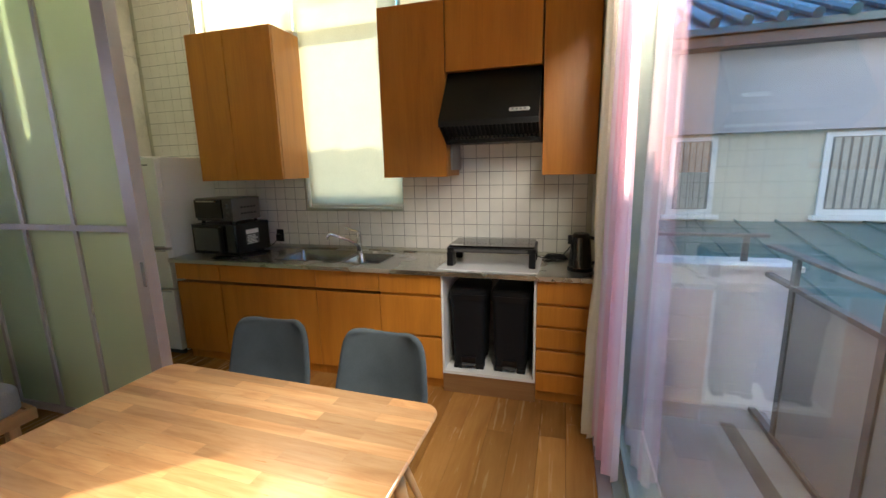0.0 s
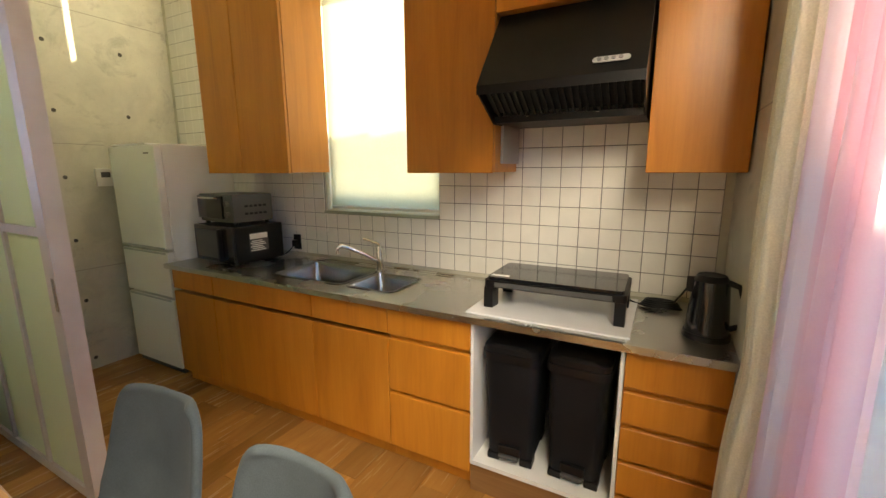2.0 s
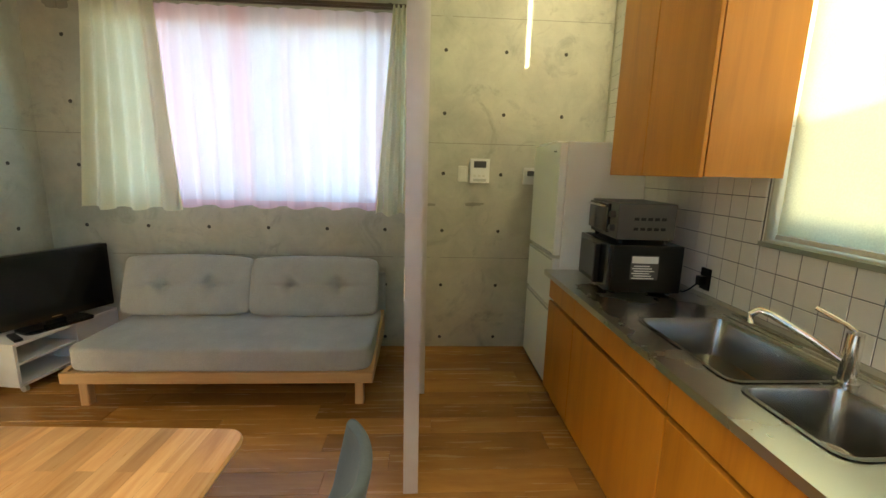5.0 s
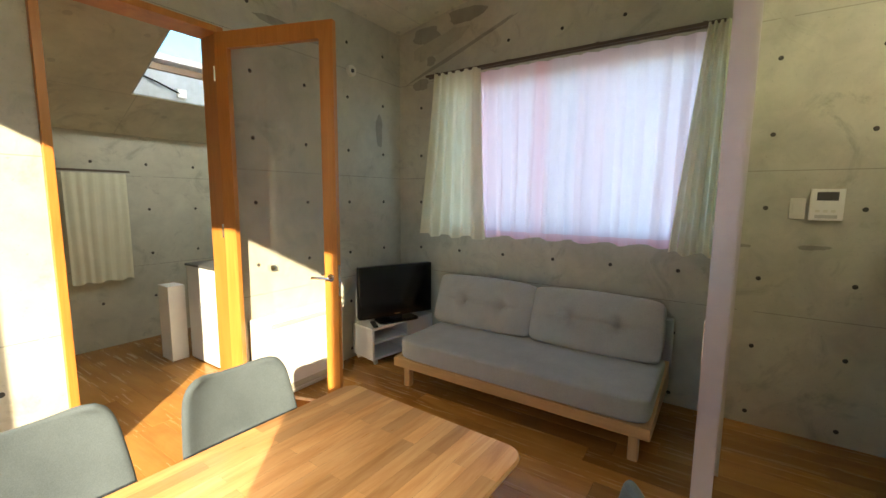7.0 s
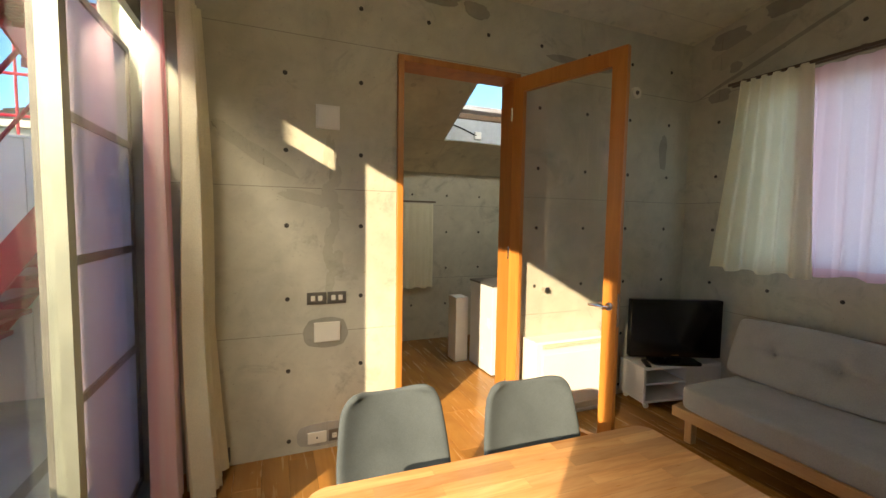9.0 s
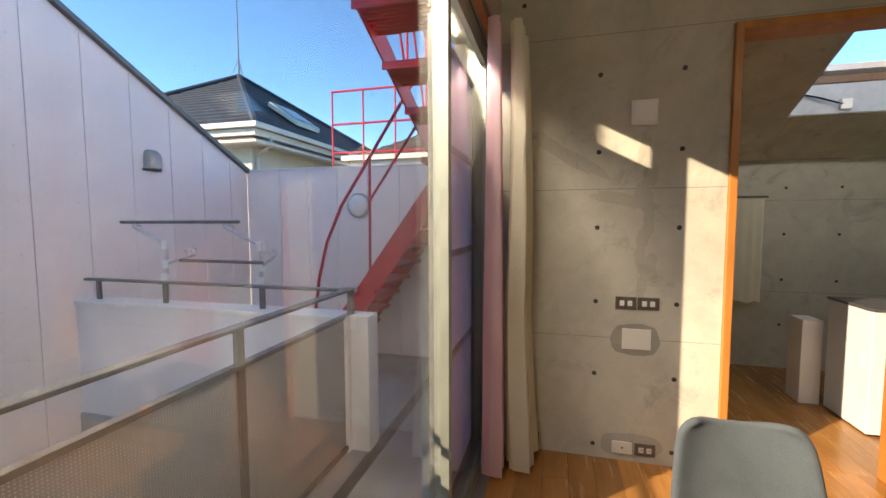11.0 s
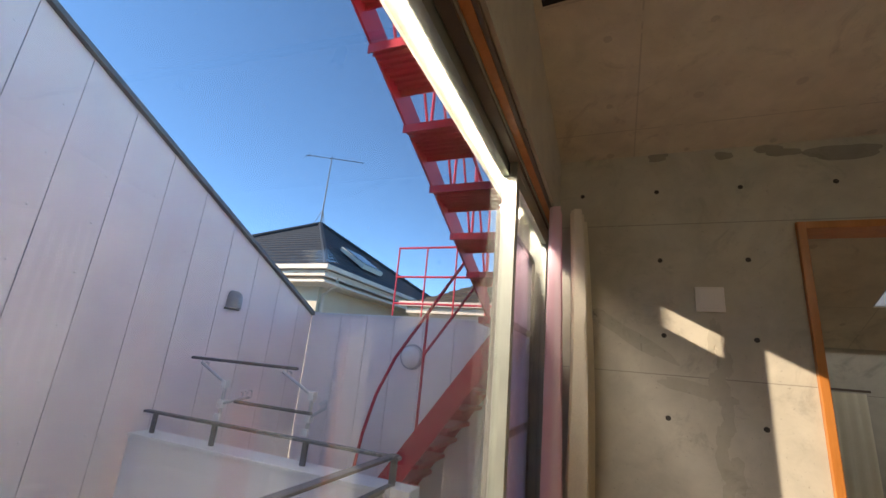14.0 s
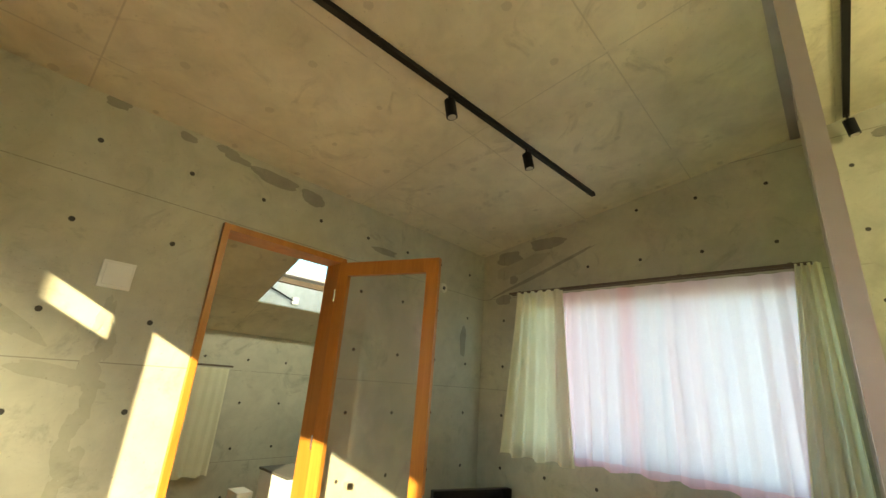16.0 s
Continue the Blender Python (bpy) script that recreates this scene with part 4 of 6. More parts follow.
# ---- dining table ----
def blocks(name):
    """Edge-glued rubberwood strips with staggered ends."""
    m, t, p = nodes(name)
    v = t.nodes.new("ShaderNodeTexCoord").outputs["Object"]
    br = t.nodes.new("ShaderNodeTexBrick")
    br.offset, br.offset_frequency, br.squash = 0.43, 2, 1.0
    for k, val in (("Scale", 1.0), ("Mortar Size", 0.0004), ("Mortar Smooth", 0.0), ("Bias", 0.0), ("Brick Width", 0.42), ("Row Height", 0.047)):
        br.inputs[k].default_value = val
    br.inputs["Color1"].default_value, br.inputs["Color2"].default_value = (0.36, 0.36, 0.36, 1), (1, 1, 1, 1)
    br.inputs["Mortar"].default_value = (0.3, 0.3, 0.3, 1)
    link(t, v, br.inputs["Vector"])
    mp = t.nodes.new("ShaderNodeMapping")
    mp.inputs["Scale"].default_value = (1.4, 13, 13)
    link(t, v, mp.inputs[0])
    off = t.nodes.new("ShaderNodeVectorMath")
    off.operation = "MULTIPLY_ADD"
    link(t, br.outputs[0], off.inputs[0])
    off.inputs[1].default_value = (19, 23, 29)
    link(t, mp.outputs[0], off.inputs[2])
    g1, g2 = noise_tex(t, off.outputs[0], 1.5, 6, 0.6, 1.2), noise_tex(t, off.outputs[0], 9, 3)
    col = ramp(t, g1, [(0.28, (0.44, 0.18, 0.055)), (0.48, (0.60, 0.295, 0.120)), (0.68, (0.70, 0.40, 0.19))])
    col = mixc(t, 0.2, col, ramp(t, g2, [(0.3, (0.42, 0.19, 0.07)), (0.7, (0.72, 0.46, 0.23))]))
    tone = mathn(t, "MULTIPLY_ADD", br.outputs[0], 0.66, 0.38)
    col = mixc(t, 1.0, col, mixc(t, 1.0, (1.0, 1.0, 1.0), tone, "MULTIPLY"), "MULTIPLY")
    link(t, col, p.inputs["Base Color"])
    link(t, mathn(t, "MULTIPLY_ADD", g2, 0.12, 0.24), p.inputs["Roughness"])
    p.inputs["Coat Weight"].default_value = 0.15
    bump(t, p, g2, 0.04, 0.002)
    return m


BLOCKWOOD = blocks("rubberwood_blocks")
tb = thing("dining_table", "honey-coloured block-glued wooden dining table with round corners", "table", (-0.95, 1.065, 0), -2)
bm = bmesh.new()
TW, TD = 1.19, 0.76
rings = []
for z, ins in ((0.712, 0.022), (0.728, 0.004), (0.737, 0.0), (0.743, 0.002), (0.746, 0.006)):
    rings.append([bm.verts.new((p[0], p[1], z)) for p in rounded(TW - 2 * ins, TD - 2 * ins, 0.06 - ins, 8)])
for u, v in zip(rings, rings[1:]):
    for k in range(len(u)):
        bm.faces.new((u[k], u[(k + 1) % len(u)], v[(k + 1) % len(u)], v[k]))
bm.faces.new(rings[0][::-1]), bm.faces.new(rings[-1])
part("tabletop", bm, BLOCKWOOD, tb, "", 35)
part("apron", prism(rounded(0.96, 0.54, 0.02), "z", 0.65, 0.711), PINE, tb)
for sx in (-1, 1):
    for sy in (-1, 1):
        part("leg", cyl((sx * 0.535, sy * 0.325, 0.0), (sx * 0.45, sy * 0.25, 0.71), 0.015, 0.026, 18), PINEZ, tb, "", 40)


# ---- shell chairs ----
def shell_profile(s):
    """From the front lip of the seat (0) to the top of the back (1): y, z, half width."""
    keys = [(0.0, -0.215, 0.435, 0.19), (0.06, -0.205, 0.452, 0.205), (0.25, -0.10, 0.440, 0.225), (0.42, 0.02, 0.435, 0.225), (0.53, 0.11, 0.455, 0.225), (0.62, 0.165, 0.51, 0.225), (0.75, 0.20, 0.61, 0.222), (0.85, 0.222, 0.71, 0.210), (0.90, 0.232, 0.757, 0.203), (0.94, 0.240, 0.792, 0.194), (0.97, 0.245, 0.815, 0.180), (0.988, 0.248, 0.826, 0.162), (1.0, 0.250, 0.831, 0.140)]
    for a, b in zip(keys, keys[1:]):
        if s <= b[0]:
            f = (s - a[0]) / (b[0] - a[0])
            return [a[i] + (b[i] - a[i]) * f for i in (1, 2, 3)]
    return keys[-1][1:]


def chair_thing():
    c = thing("dining_chair", "blue-grey felt shell chair on splayed wooden legs", "chair", group="chairs round the table")
    bm = bmesh.new()
    nu, nv = 14, 44
    grid = []
    for j in range(nv + 1):
        y, z, hw = shell_profile(j / nv)
        rowv = []
        for i in range(nu + 1):
            u = -1 + 2 * i / nu
            cup = abs(u) ** 2.4
            s = j / nv
            back = max(0.0, min(1.0, (s - 0.45) / 0.2))
            rowv.append(bm.verts.new((u * hw * 0.94, y - 0.055 * cup * back, z + 0.03 * cup * (1 - back))))
        grid.append(rowv)
    for r, s in zip(grid, grid[1:]):
        for i in range(nu):
            bm.faces.new((r[i], r[i + 1], s[i + 1], s[i]))
    sh = part("seat_shell", bm, FELT, c, "", 70)
    so = sh.modifiers.new("thick", "SOLIDIFY")
    so.thickness, so.offset = 0.028, -1.0
    sh.modifiers.new("soft", "SUBSURF").render_levels = 1
    sh.modifiers["soft"].levels = 1
    part("underframe", box(-0.10, 0.10, -0.11, 0.09, 0.385, 0.404, 0.004), BLACK, c)
    for sx in (-1, 1):
        for sy in (-1, 1):
            part("leg", cyl((sx * 0.205, sy * 0.19 - 0.01, 0), (sx * 0.10, sy * 0.10 - 0.01, 0.40), 0.011, 0.019, 14), PINEZ, c, "", 40)
    return c


ch = chair_thing()
ch.matrix_world = pose(-1.267, 1.555, 0, 0, 0, 2)
copy_thing(ch, pose(-0.705, 1.525, 0, 0, 0, -4))
copy_thing(ch, pose(-0.71, 0.54, 0, 0, 0, 182))
copy_thing(ch, pose(-1.235, 0.63, 0, 0, 0, 176))

# ---- sofa ----
so = thing("sofa", "grey fabric daybed sofa with pale wooden frame, two back cushions", "sofa", (-3.27, 0.735, 0))
HL = 0.915


def pillow(w, d, h, r, n=22, puff=0.02, tufts=()):
    """A soft block w (x) by d (y) by h (z) on z = 0."""
    bm = bmesh.new()
    bmesh.ops.create_cube(bm, size=2)
    bmesh.ops.subdivide_edges(bm, edges=bm.edges, cuts=n, use_grid_fill=True)
    for v in bm.verts:
        p = v.co.copy()
        q = Vector([math.copysign(abs(k) ** 0.8, k) for k in p])
        ln = (abs(p.x) ** 14 + abs(p.y) ** 14 + abs(p.z) ** 14) ** (1 / 14)
        p = p / ln * 1.0
        b = (1 - p.y ** 2) * (1 - p.z ** 2), (1 - p.x ** 2) * (1 - p.z ** 2), (1 - p.x ** 2) * (1 - p.y ** 2)
        x = p.x * (w / 2 + puff * b[0])
        y = p.y * (d / 2 + puff * 0.5 * b[1])
        z = p.z * (h / 2 + puff * b[2])
        for ty, tz in tufts:
            rr = math.hypot(y - ty, z - tz)
            if p.x > 0.3:
                x -= 0.055 * math.exp(-(rr / 0.045) ** 2) + 0.018 * math.exp(-(min(abs(y - ty), abs(z - tz)) / 0.012) ** 2) * math.exp(-(rr / 0.14) ** 2)
        v.co = (x, y, z + h / 2)
    return bm


part("mattress", pillow(0.82, 2 * HL - 0.035, 0.155, 0.03, 20, 0.004), SOFAGREY, so, "grey upholstered seat", 60).location = (0.005, 0, 0.225)
part("front_rail", box(0.405, 0.435, -HL, HL, 0.165, 0.235, 0.006), wood("pine_y", (0.52, 0.29, 0.12), (0.62, 0.37, 0.17), (0.70, 0.45, 0.23), "y", 0.42, 1, 20, 0.1), so, "pale wooden rail")
part("back_rail", box(-0.435, -0.405, -HL, HL, 0.165, 0.235, 0.006), PINE, so, "pale wooden rail")
for sy in (-1, 1):
    part("side_rail", prism([(0.4045, 0.165), (0.4045, 0.235), (0.28, 0.25), (-0.4045, 0.36), (-0.4045, 0.165)], "y", sy * HL - (0.03 if sy > 0 else 0), sy * HL + (0 if sy > 0 else 0.03)), PINE, so, "pale wooden side rail")
    for sx in (-1, 1):
        part("leg", prism(rounded(0.055, 0.055, 0.008, 2), "z", 0, 0.164), PINEZ, so).location = (sx * 0.36, sy * (HL - 0.09), 0)
part("slat_base", box(-0.404, 0.404, -HL + 0.031, HL - 0.031, 0.205, 0.224), PINE, so)
part("backrest", box(-0.43, -0.38, 0.1, HL - 0.01, 0.26, 0.66, 0.02, 3), SOFAGREY, so, "grey upholstered backrest").location = (0, 0.02, 0)
for yc, wide in ((-0.50, 0.90), (0.415, 0.92)):
    cu = part("back_cushion", pillow(0.13, wide, 0.42, 0.04, 34, 0.026, ((-0.18, 0.0), (0.18, 0.0))), SOFAGREY, so, "tufted grey back cushion", 60)
    cu.matrix_local = pose(-0.205, yc, 0.375, 0, -21, 1)
    loop = [(0.02, p[0], 0.21 + p[1]) for p in rounded(wide - 0.012, 0.412, 0.05, 5)]
    loop.append(loop[0])
    part("piping", sweep(loop, 0.005, 6), SOFAGREY, cu, "grey piping", 60)
    for ty in (-0.18, 0.18):
        part("button", cyl((0.040, ty, 0.21), (0.052, ty, 0.21), 0.010, 0.008, 10), SOFAGREY, cu)

# ---- television ----
ts = thing("tv_stand", "low white television stand with open shelves on castors", "tv stand", (-3.39, -0.655, 0), -9)
for nm, b in (("top", (-0.37, 0.37, -0.15, 0.15, 0.318, 0.338)), ("base_board", (-0.37, 0.37, -0.15, 0.15, 0.05, 0.068)), ("side_panel", (0.352, 0.37, -0.15, 0.15, 0.0685, 0.3175)), ("side_panel", (-0.37, -0.352, -0.15, 0.15, 0.0685, 0.3175)), ("divider", (-0.05, -0.032, -0.145, 0.15, 0.0685, 0.3175)), ("shelf", (-0.0315, 0.3515, -0.145, 0.14, 0.19, 0.205)), ("door", (-0.352, -0.0505, 0.131, 0.149, 0.07, 0.316)), ("back_panel", (-0.0315, 0.3515, -0.15, -0.1455, 0.0685, 0.3175))):
    part(nm, box(*b, 0.001, 1), WHITE, ts)
for px in (-0.32, 0.32):
    for py in (-0.12, 0.12):
        w_ = part("castor", cyl((px - 0.011, py, 0.0225), (px + 0.011, py, 0.0225), 0.0225, None, 14), OFFWHITE, ts)
tv = thing("television", "black flat-screen television on a rounded stand", "television", (-3.36, -0.60, 0.338), -23)
part("foot", prism(rounded(0.40, 0.20, 0.05), "z", 0, 0.012), GLOSSBLACK, tv)
part("neck", box(-0.06, 0.06, -0.03, 0.005, 0.0125, 0.07, 0.004), BLACK, tv)
part("casing", box(-0.37, 0.37, -0.055, 0.012, 0.045, 0.52, 0.010), BLACK, tv)
part("bezel", box(-0.37, 0.37, 0.0125, 0.02, 0.045, 0.52, 0.003), GLOSSBLACK, tv)
part("screen", box(-0.345, 0.345, 0.0201, 0.0215, 0.085, 0.495), plain("dark_screen", (0.006, 0.006, 0.007), 0.16, 0, 0.1, 4, 0.0), tv)
part("badge", box(-0.03, 0.03, 0.0201, 0.0212, 0.062, 0.068), CHROME, tv)
rc = thing("remote_control", "black remote control on the television stand", "remote control", (-3.10, -0.64, 0.338), 55)
part("body", box(-0.085, 0.085, -0.022, 0.022, 0, 0.016, 0.006), BLACK, rc)
for k in range(5):
    for j in range(3):
        part("button", box(-0.06 + k * 0.024, -0.048 + k * 0.024, -0.013 + j * 0.010, -0.006 + j * 0.010, 0.0161, 0.018), DARKGREY, rc)

# ---- glazed door ----
dr = thing("door_1", "orange-stained timber door frame with a clear glazed leaf standing open", "door")
tagged(dr, kind="structure")
for nm, b in (("jamb", (DOOR[1] - 0.04, DOOR[1] - 0.001, YS - 0.181, YS + 0.028, 0, DOOR[3] - 0.001)), ("jamb", (DOOR[0] + 0.001, DOOR[0] + 0.04, YS - 0.181, YS + 0.028, 0, DOOR[3] - 0.001)), ("head", (DOOR[0] + 0.0405, DOOR[1] - 0.0405, YS - 0.181, YS + 0.028, DOOR[3] - 0.041, DOOR[3] - 0.001))):
    part(nm, box(*b, 0.002, 1), DOORWOOD, dr)
leaf = part("leaf", bmesh.new(), DOORWOOD, dr, "glazed leaf")
bm = bmesh.new()
LW, LZ0, LZ1 = 0.83, 0.006, 2.50
bx(bm, 0.0, 0.09, -0.019, 0.019, LZ0, LZ1), bx(bm, LW - 0.09, LW, -0.019, 0.019, LZ0, LZ1)
bx(bm, 0.09, LW - 0.09, -0.019, 0.019, LZ0, 0.14), bx(bm, 0.09, LW - 0.09, -0.019, 0.019, LZ1 - 0.10, LZ1)
leaf.data = to_mesh("leaf", bm, DOORWOOD)
leaf.matrix_local = pose(DOOR[0] + 0.045, YS + 0.022, 0, 0, 0, 109)
pn = part("pane", box(0.09, LW - 0.09, -0.003, 0.003, 0.14, LZ1 - 0.10), GLASS, leaf)
pn.visible_shadow = False
lv = bmesh.new()
for s in (-1, 1):
    cy(lv, (LW - 0.045, s * 0.019, 0.98), (LW - 0.045, s * 0.028, 0.98), 0.024, None, 16)
    sweep([(LW - 0.045, s * 0.028, 0.98), (LW - 0.045, s * 0.055, 0.98), (LW - 0.07, s * 0.06, 0.98), (LW - 0.16, s * 0.06, 0.98)], 0.009, 8, lv)
part("door_handle", lv, CHROME, leaf, "chrome lever handle", 40)
part("latch_plate", box(LW - 0.001, LW + 0.0015, -0.012, 0.012, 0.86, 1.06), CHROME, leaf, "steel latch plate")
for z in (0.25, 1.25, 2.25):
    part("hinge", cyl((-0.006, -0.022, z - 0.045), (-0.006, -0.022, z + 0.045), 0.007, None, 10), CHROME, leaf)
sp = thing("door_stop", "small chrome door stop on the wall", "door stop", (-2.25, YS, 0.96))
part("body", box(-0.022, 0.022, 0.0, 0.045, -0.018, 0.018, 0.004), CHROME, sp)

# ---- convector heater ----
he = thing("fan_heater", "white floor-standing fan convector under the wall", "heater", (-2.42, YS, 0))
part("body", box(-0.36, 0.36, 0.012, 0.19, 0.03, 0.60, 0.012, 3), WHITE, he)
gr = part("grille", box(-0.28, 0.30, 0.1905, 0.194, 0.545, 0.58), plain("beige_grille", (0.45, 0.42, 0.30), 0.5), he, "beige outlet grille")
for k in range(3):
    part("louvre", box(-0.275, 0.295, 0.1942, 0.202, 0.549 + k * 0.010, 0.553 + k * 0.010), OFFWHITE, gr)
part("front_panel", box(-0.28, 0.30, 0.1905, 0.196, 0.12, 0.50, 0.002, 1), WHITE, he)
part("intake", box(-0.28, 0.30, 0.1905, 0.195, 0.05, 0.095), plain("beige_intake", (0.5, 0.48, 0.38), 0.5), he, "beige intake grille")
part("base", box(-0.34, 0.34, 0.03, 0.16, 0.0, 0.0295), OFFWHITE, he)


# ---- wall plates ----
def plate(name, label, cat, x, z, w, h, material, t=0.010):
    th_ = thing(name, label, cat, (x, YS, z))
    part("plate", box(-w / 2, w / 2, 0, t, -h / 2, h / 2, 0.002, 1), material, th_)
    return th_


GREYPLATE = plain("grey_metal_plate", (0.16, 0.15, 0.135), 0.4, 0.5)
vt = plate("ventilation_cover", "square ivory ventilation cover high on the concrete wall", "vent", -0.615, 2.10, 0.142, 0.142, WHITE, 0.018)
part("inner_cover", box(-0.055, 0.055, 0.0185, 0.026, -0.055, 0.055, 0.003), WHITE, vt)
for i, xx in enumerate((-0.543, -0.667)):
    s_ = plate("light_switch", "brushed grey double light switch plate", "light switch", xx, 0.983, 0.116, 0.074, GREYPLATE)
    for k in (-1, 1):
        part("rocker", box(k * 0.022 - 0.013, k * 0.022 + 0.013, 0.0105, 0.015, -0.016, 0.016, 0.002, 1), OFFWHITE, s_)
plate("blank_plate", "plain ivory blanking plate set in a patched recess", "wall plate", -0.607, 0.765, 0.16, 0.125, OFFWHITE)
s_ = plate("outlet_plate", "ivory blank cable outlet near the floor", "outlet", -0.542, 0.083, 0.116, 0.074, OFFWHITE)
part("hole", cyl((0, 0.0102, 0), (0, 0.0112, 0), 0.006, None, 12), BLACK, s_)
s_ = plate("power_outlet", "grey double power outlet near the floor", "outlet", -0.672, 0.083, 0.116, 0.074, GREYPLATE)
for k in (-1, 1):
    r_ = part("insert", box(k * 0.022 - 0.014, k * 0.022 + 0.014, 0.0105, 0.013, -0.016, 0.016, 0.002, 1), OFFWHITE, s_)
    for j in (-1, 1):
        part("slot", box(k * 0.022 + j * 0.005 - 0.0012, k * 0.022 + j * 0.005 + 0.0012, 0.0131, 0.0136, -0.004, 0.006), BLACK, r_)
lowp = plate("floor_vent", "small dark grey vent plate at the foot of the wall", "vent", 0.03, 0.07, 0.15, 0.09, GREYPLATE)
ic = thing("intercom", "white wall intercom with a small dark screen", "intercom", (XW, 2.385, 1.46))
part("body", box(0, 0.024, -0.076, 0.076, -0.093, 0.093, 0.004), WHITE, ic)
part("screen", box(0.0242, 0.026, -0.048, 0.048, 0.025, 0.075), DARKGREY, ic)
for k in range(3):
    part("button", box(0.0242, 0.027, -0.05 + k * 0.035, -0.03 + k * 0.035, -0.045, -0.03), OFFWHITE, ic)
part("speaker_grille", box(0.0242, 0.0255, -0.05, 0.05, -0.08, -0.06), plain("pale_grey", (0.5, 0.5, 0.48), 0.5), ic)
sw = thing("wall_switch", "ivory wall switch plate beside the intercom", "light switch", (XW, 2.255, 1.435))
part("plate", box(0, 0.008, -0.037, 0.037, -0.062, 0.062, 0.002, 1), OFFWHITE, sw)
part("rocker", box(0.0085, 0.012, -0.022, 0.022, -0.04, 0.04, 0.002, 1), OFFWHITE, sw)
bp = thing("bath_controller", "small white wall controller with a dark display", "controller", (XW, 2.79, 1.43))
part("body", box(0, 0.02, -0.06, 0.06, -0.065, 0.065, 0.003), WHITE, bp)
part("display", box(0.0202, 0.0215, -0.03, 0.03, 0.0, 0.04), DARKGREY, bp)
cl = thing("smoke_detector", "round white alarm on the concrete wall", "alarm", (-3.1, YS, 2.56))
part("body", cyl((0, 0, 0), (0, 0.022, 0), 0.05, 0.045, 24), OFFWHITE, cl, "", 40)
part("cap", cyl((0, 0.0222, 0), (0, 0.03, 0), 0.018, 0.014, 16), DARKGREY, cl)

# ---- lighting tracks ----
def spot(track, x, y, z):
    s = part("spotlight", cyl((x, y, z - 0.03), (x, y, z), 0.008, None, 10), BLACK, track, "black cylinder spotlight")
    m = pose(x, y, z - 0.03, 8, 6, 0)
    b = bmesh.new()
    cy(b, (0, 0, -0.125), (0, 0, -0.015), 0.032, None, 20)
    h_ = part("housing", b, BLACKMAT, s, "", 40)
    h_.matrix_local = m
    l_ = part("lens", cyl((0, 0, -0.1275), (0, 0, -0.1255), 0.024, None, 18), plain("lamp_lens", (0.5, 0.49, 0.45), 0.25), s)
    l_.matrix_local = m


TY = 0.36
tr = thing("light_track", "black ceiling lighting track with cylinder spotlights", "track light")
tr.matrix_world = pose(-0.52, 0.365, ceil_z(0.365), 0, 0.55, -3.3)
part("rail", box(-2.86, 0.70, -0.017, 0.017, -0.026, 0.004), BLACK, tr)
for xx in (0.0, -1.13, -1.885):
    spot(tr, xx, 0, -0.026)
tr2 = thing("light_track", "short black ceiling lighting track above the kitchen", "track light")
TY2 = 2.13
zt = ceil_z(TY2)
part("rail", box(-3.70, -1.2, TY2 - 0.017, TY2 + 0.017, zt - 0.028, zt + 0.002), BLACK, tr2)
spot(tr2, -3.66, TY2, zt - 0.028)


# ---- curtains ----
def curtain(name, label, axis, a, b, at, z0, z1, folds, depth, material, bow=None, hem=0.0, seed=1, sway=None):
    """Hanging cloth from a to b along axis at the other coordinate; folds deepen towards the hem."""
    rg = random.Random(seed)
    th_ = thing(name, label, "curtain")
    bm = bmesh.new()
    n, m = folds * 10, 26
    ph = [rg.uniform(-0.6, 0.6) for _ in range(folds + 2)]
    am = [rg.uniform(0.6, 1.25) for _ in range(folds + 2)]
    rows = []
    for j in range(m + 1):
        f = j / m
        z = z1 + (z0 - z1) * f
        w = bow(f) if bow else (0.0, 0.0)
        r = []
        for i in range(n + 1):
            s = i / n
            k = s * folds
            i0 = int(k)
            p, g = ph[i0] * (1 - k + i0) + ph[i0 + 1] * (k - i0), am[i0] * (1 - k + i0) + am[i0 + 1] * (k - i0)
            d = depth * g * (0.55 + 0.55 * f) * math.sin(math.tau * k + p + 0.5 * math.sin(3 * f + i0))
            u = a + w[0] + (b + w[1] - a - w[0]) * (s + 0.004 * math.sin(math.tau * 2 * k + p))
            zz = z + (hem * math.sin(math.tau * k * 0.5 + p) * f ** 6)
            q = at + d + (sway(f) if sway else 0.0)
            r.append(bm.verts.new((u, q, zz) if axis == "x" else (q, u, zz)))
        rows.append(r)
    for u, v in zip(rows, rows[1:]):
        for i in range(n):
            bm.faces.new((u[i], u[i + 1], v[i + 1], v[i]))
    part("cloth", bm, material, th_, "", 80)
    return th_


# west window
ww = thing("window_4", "aluminium window behind sheer pink curtains", "window")
tagged(ww, kind="structure")
frame_yz(ww, WINW[0], WINW[1], WINW[2], WINW[3], XW - 0.16, XW - 0.10, 0.04, ALU)
frame_yz(ww, WINW[0] + 0.04, (WINW[0] + WINW[1]) / 2 + 0.02, WINW[2] + 0.04, WINW[3] - 0.04, XW - 0.15, XW - 0.125, 0.03, ALU, "sash")
frame_yz(ww, (WINW[0] + WINW[1]) / 2 - 0.02, WINW[1] - 0.04, WINW[2] + 0.04, WINW[3] - 0.04, XW - 0.124, XW - 0.10, 0.03, ALU, "sash")
curtain("sheer_curtain", "translucent pink and lilac sheer curtain over the window", "y", 0.0, 1.76, XW + 0.072, 1.15, 2.545, 13, 0.026, DYED, seed=3, hem=0.012)
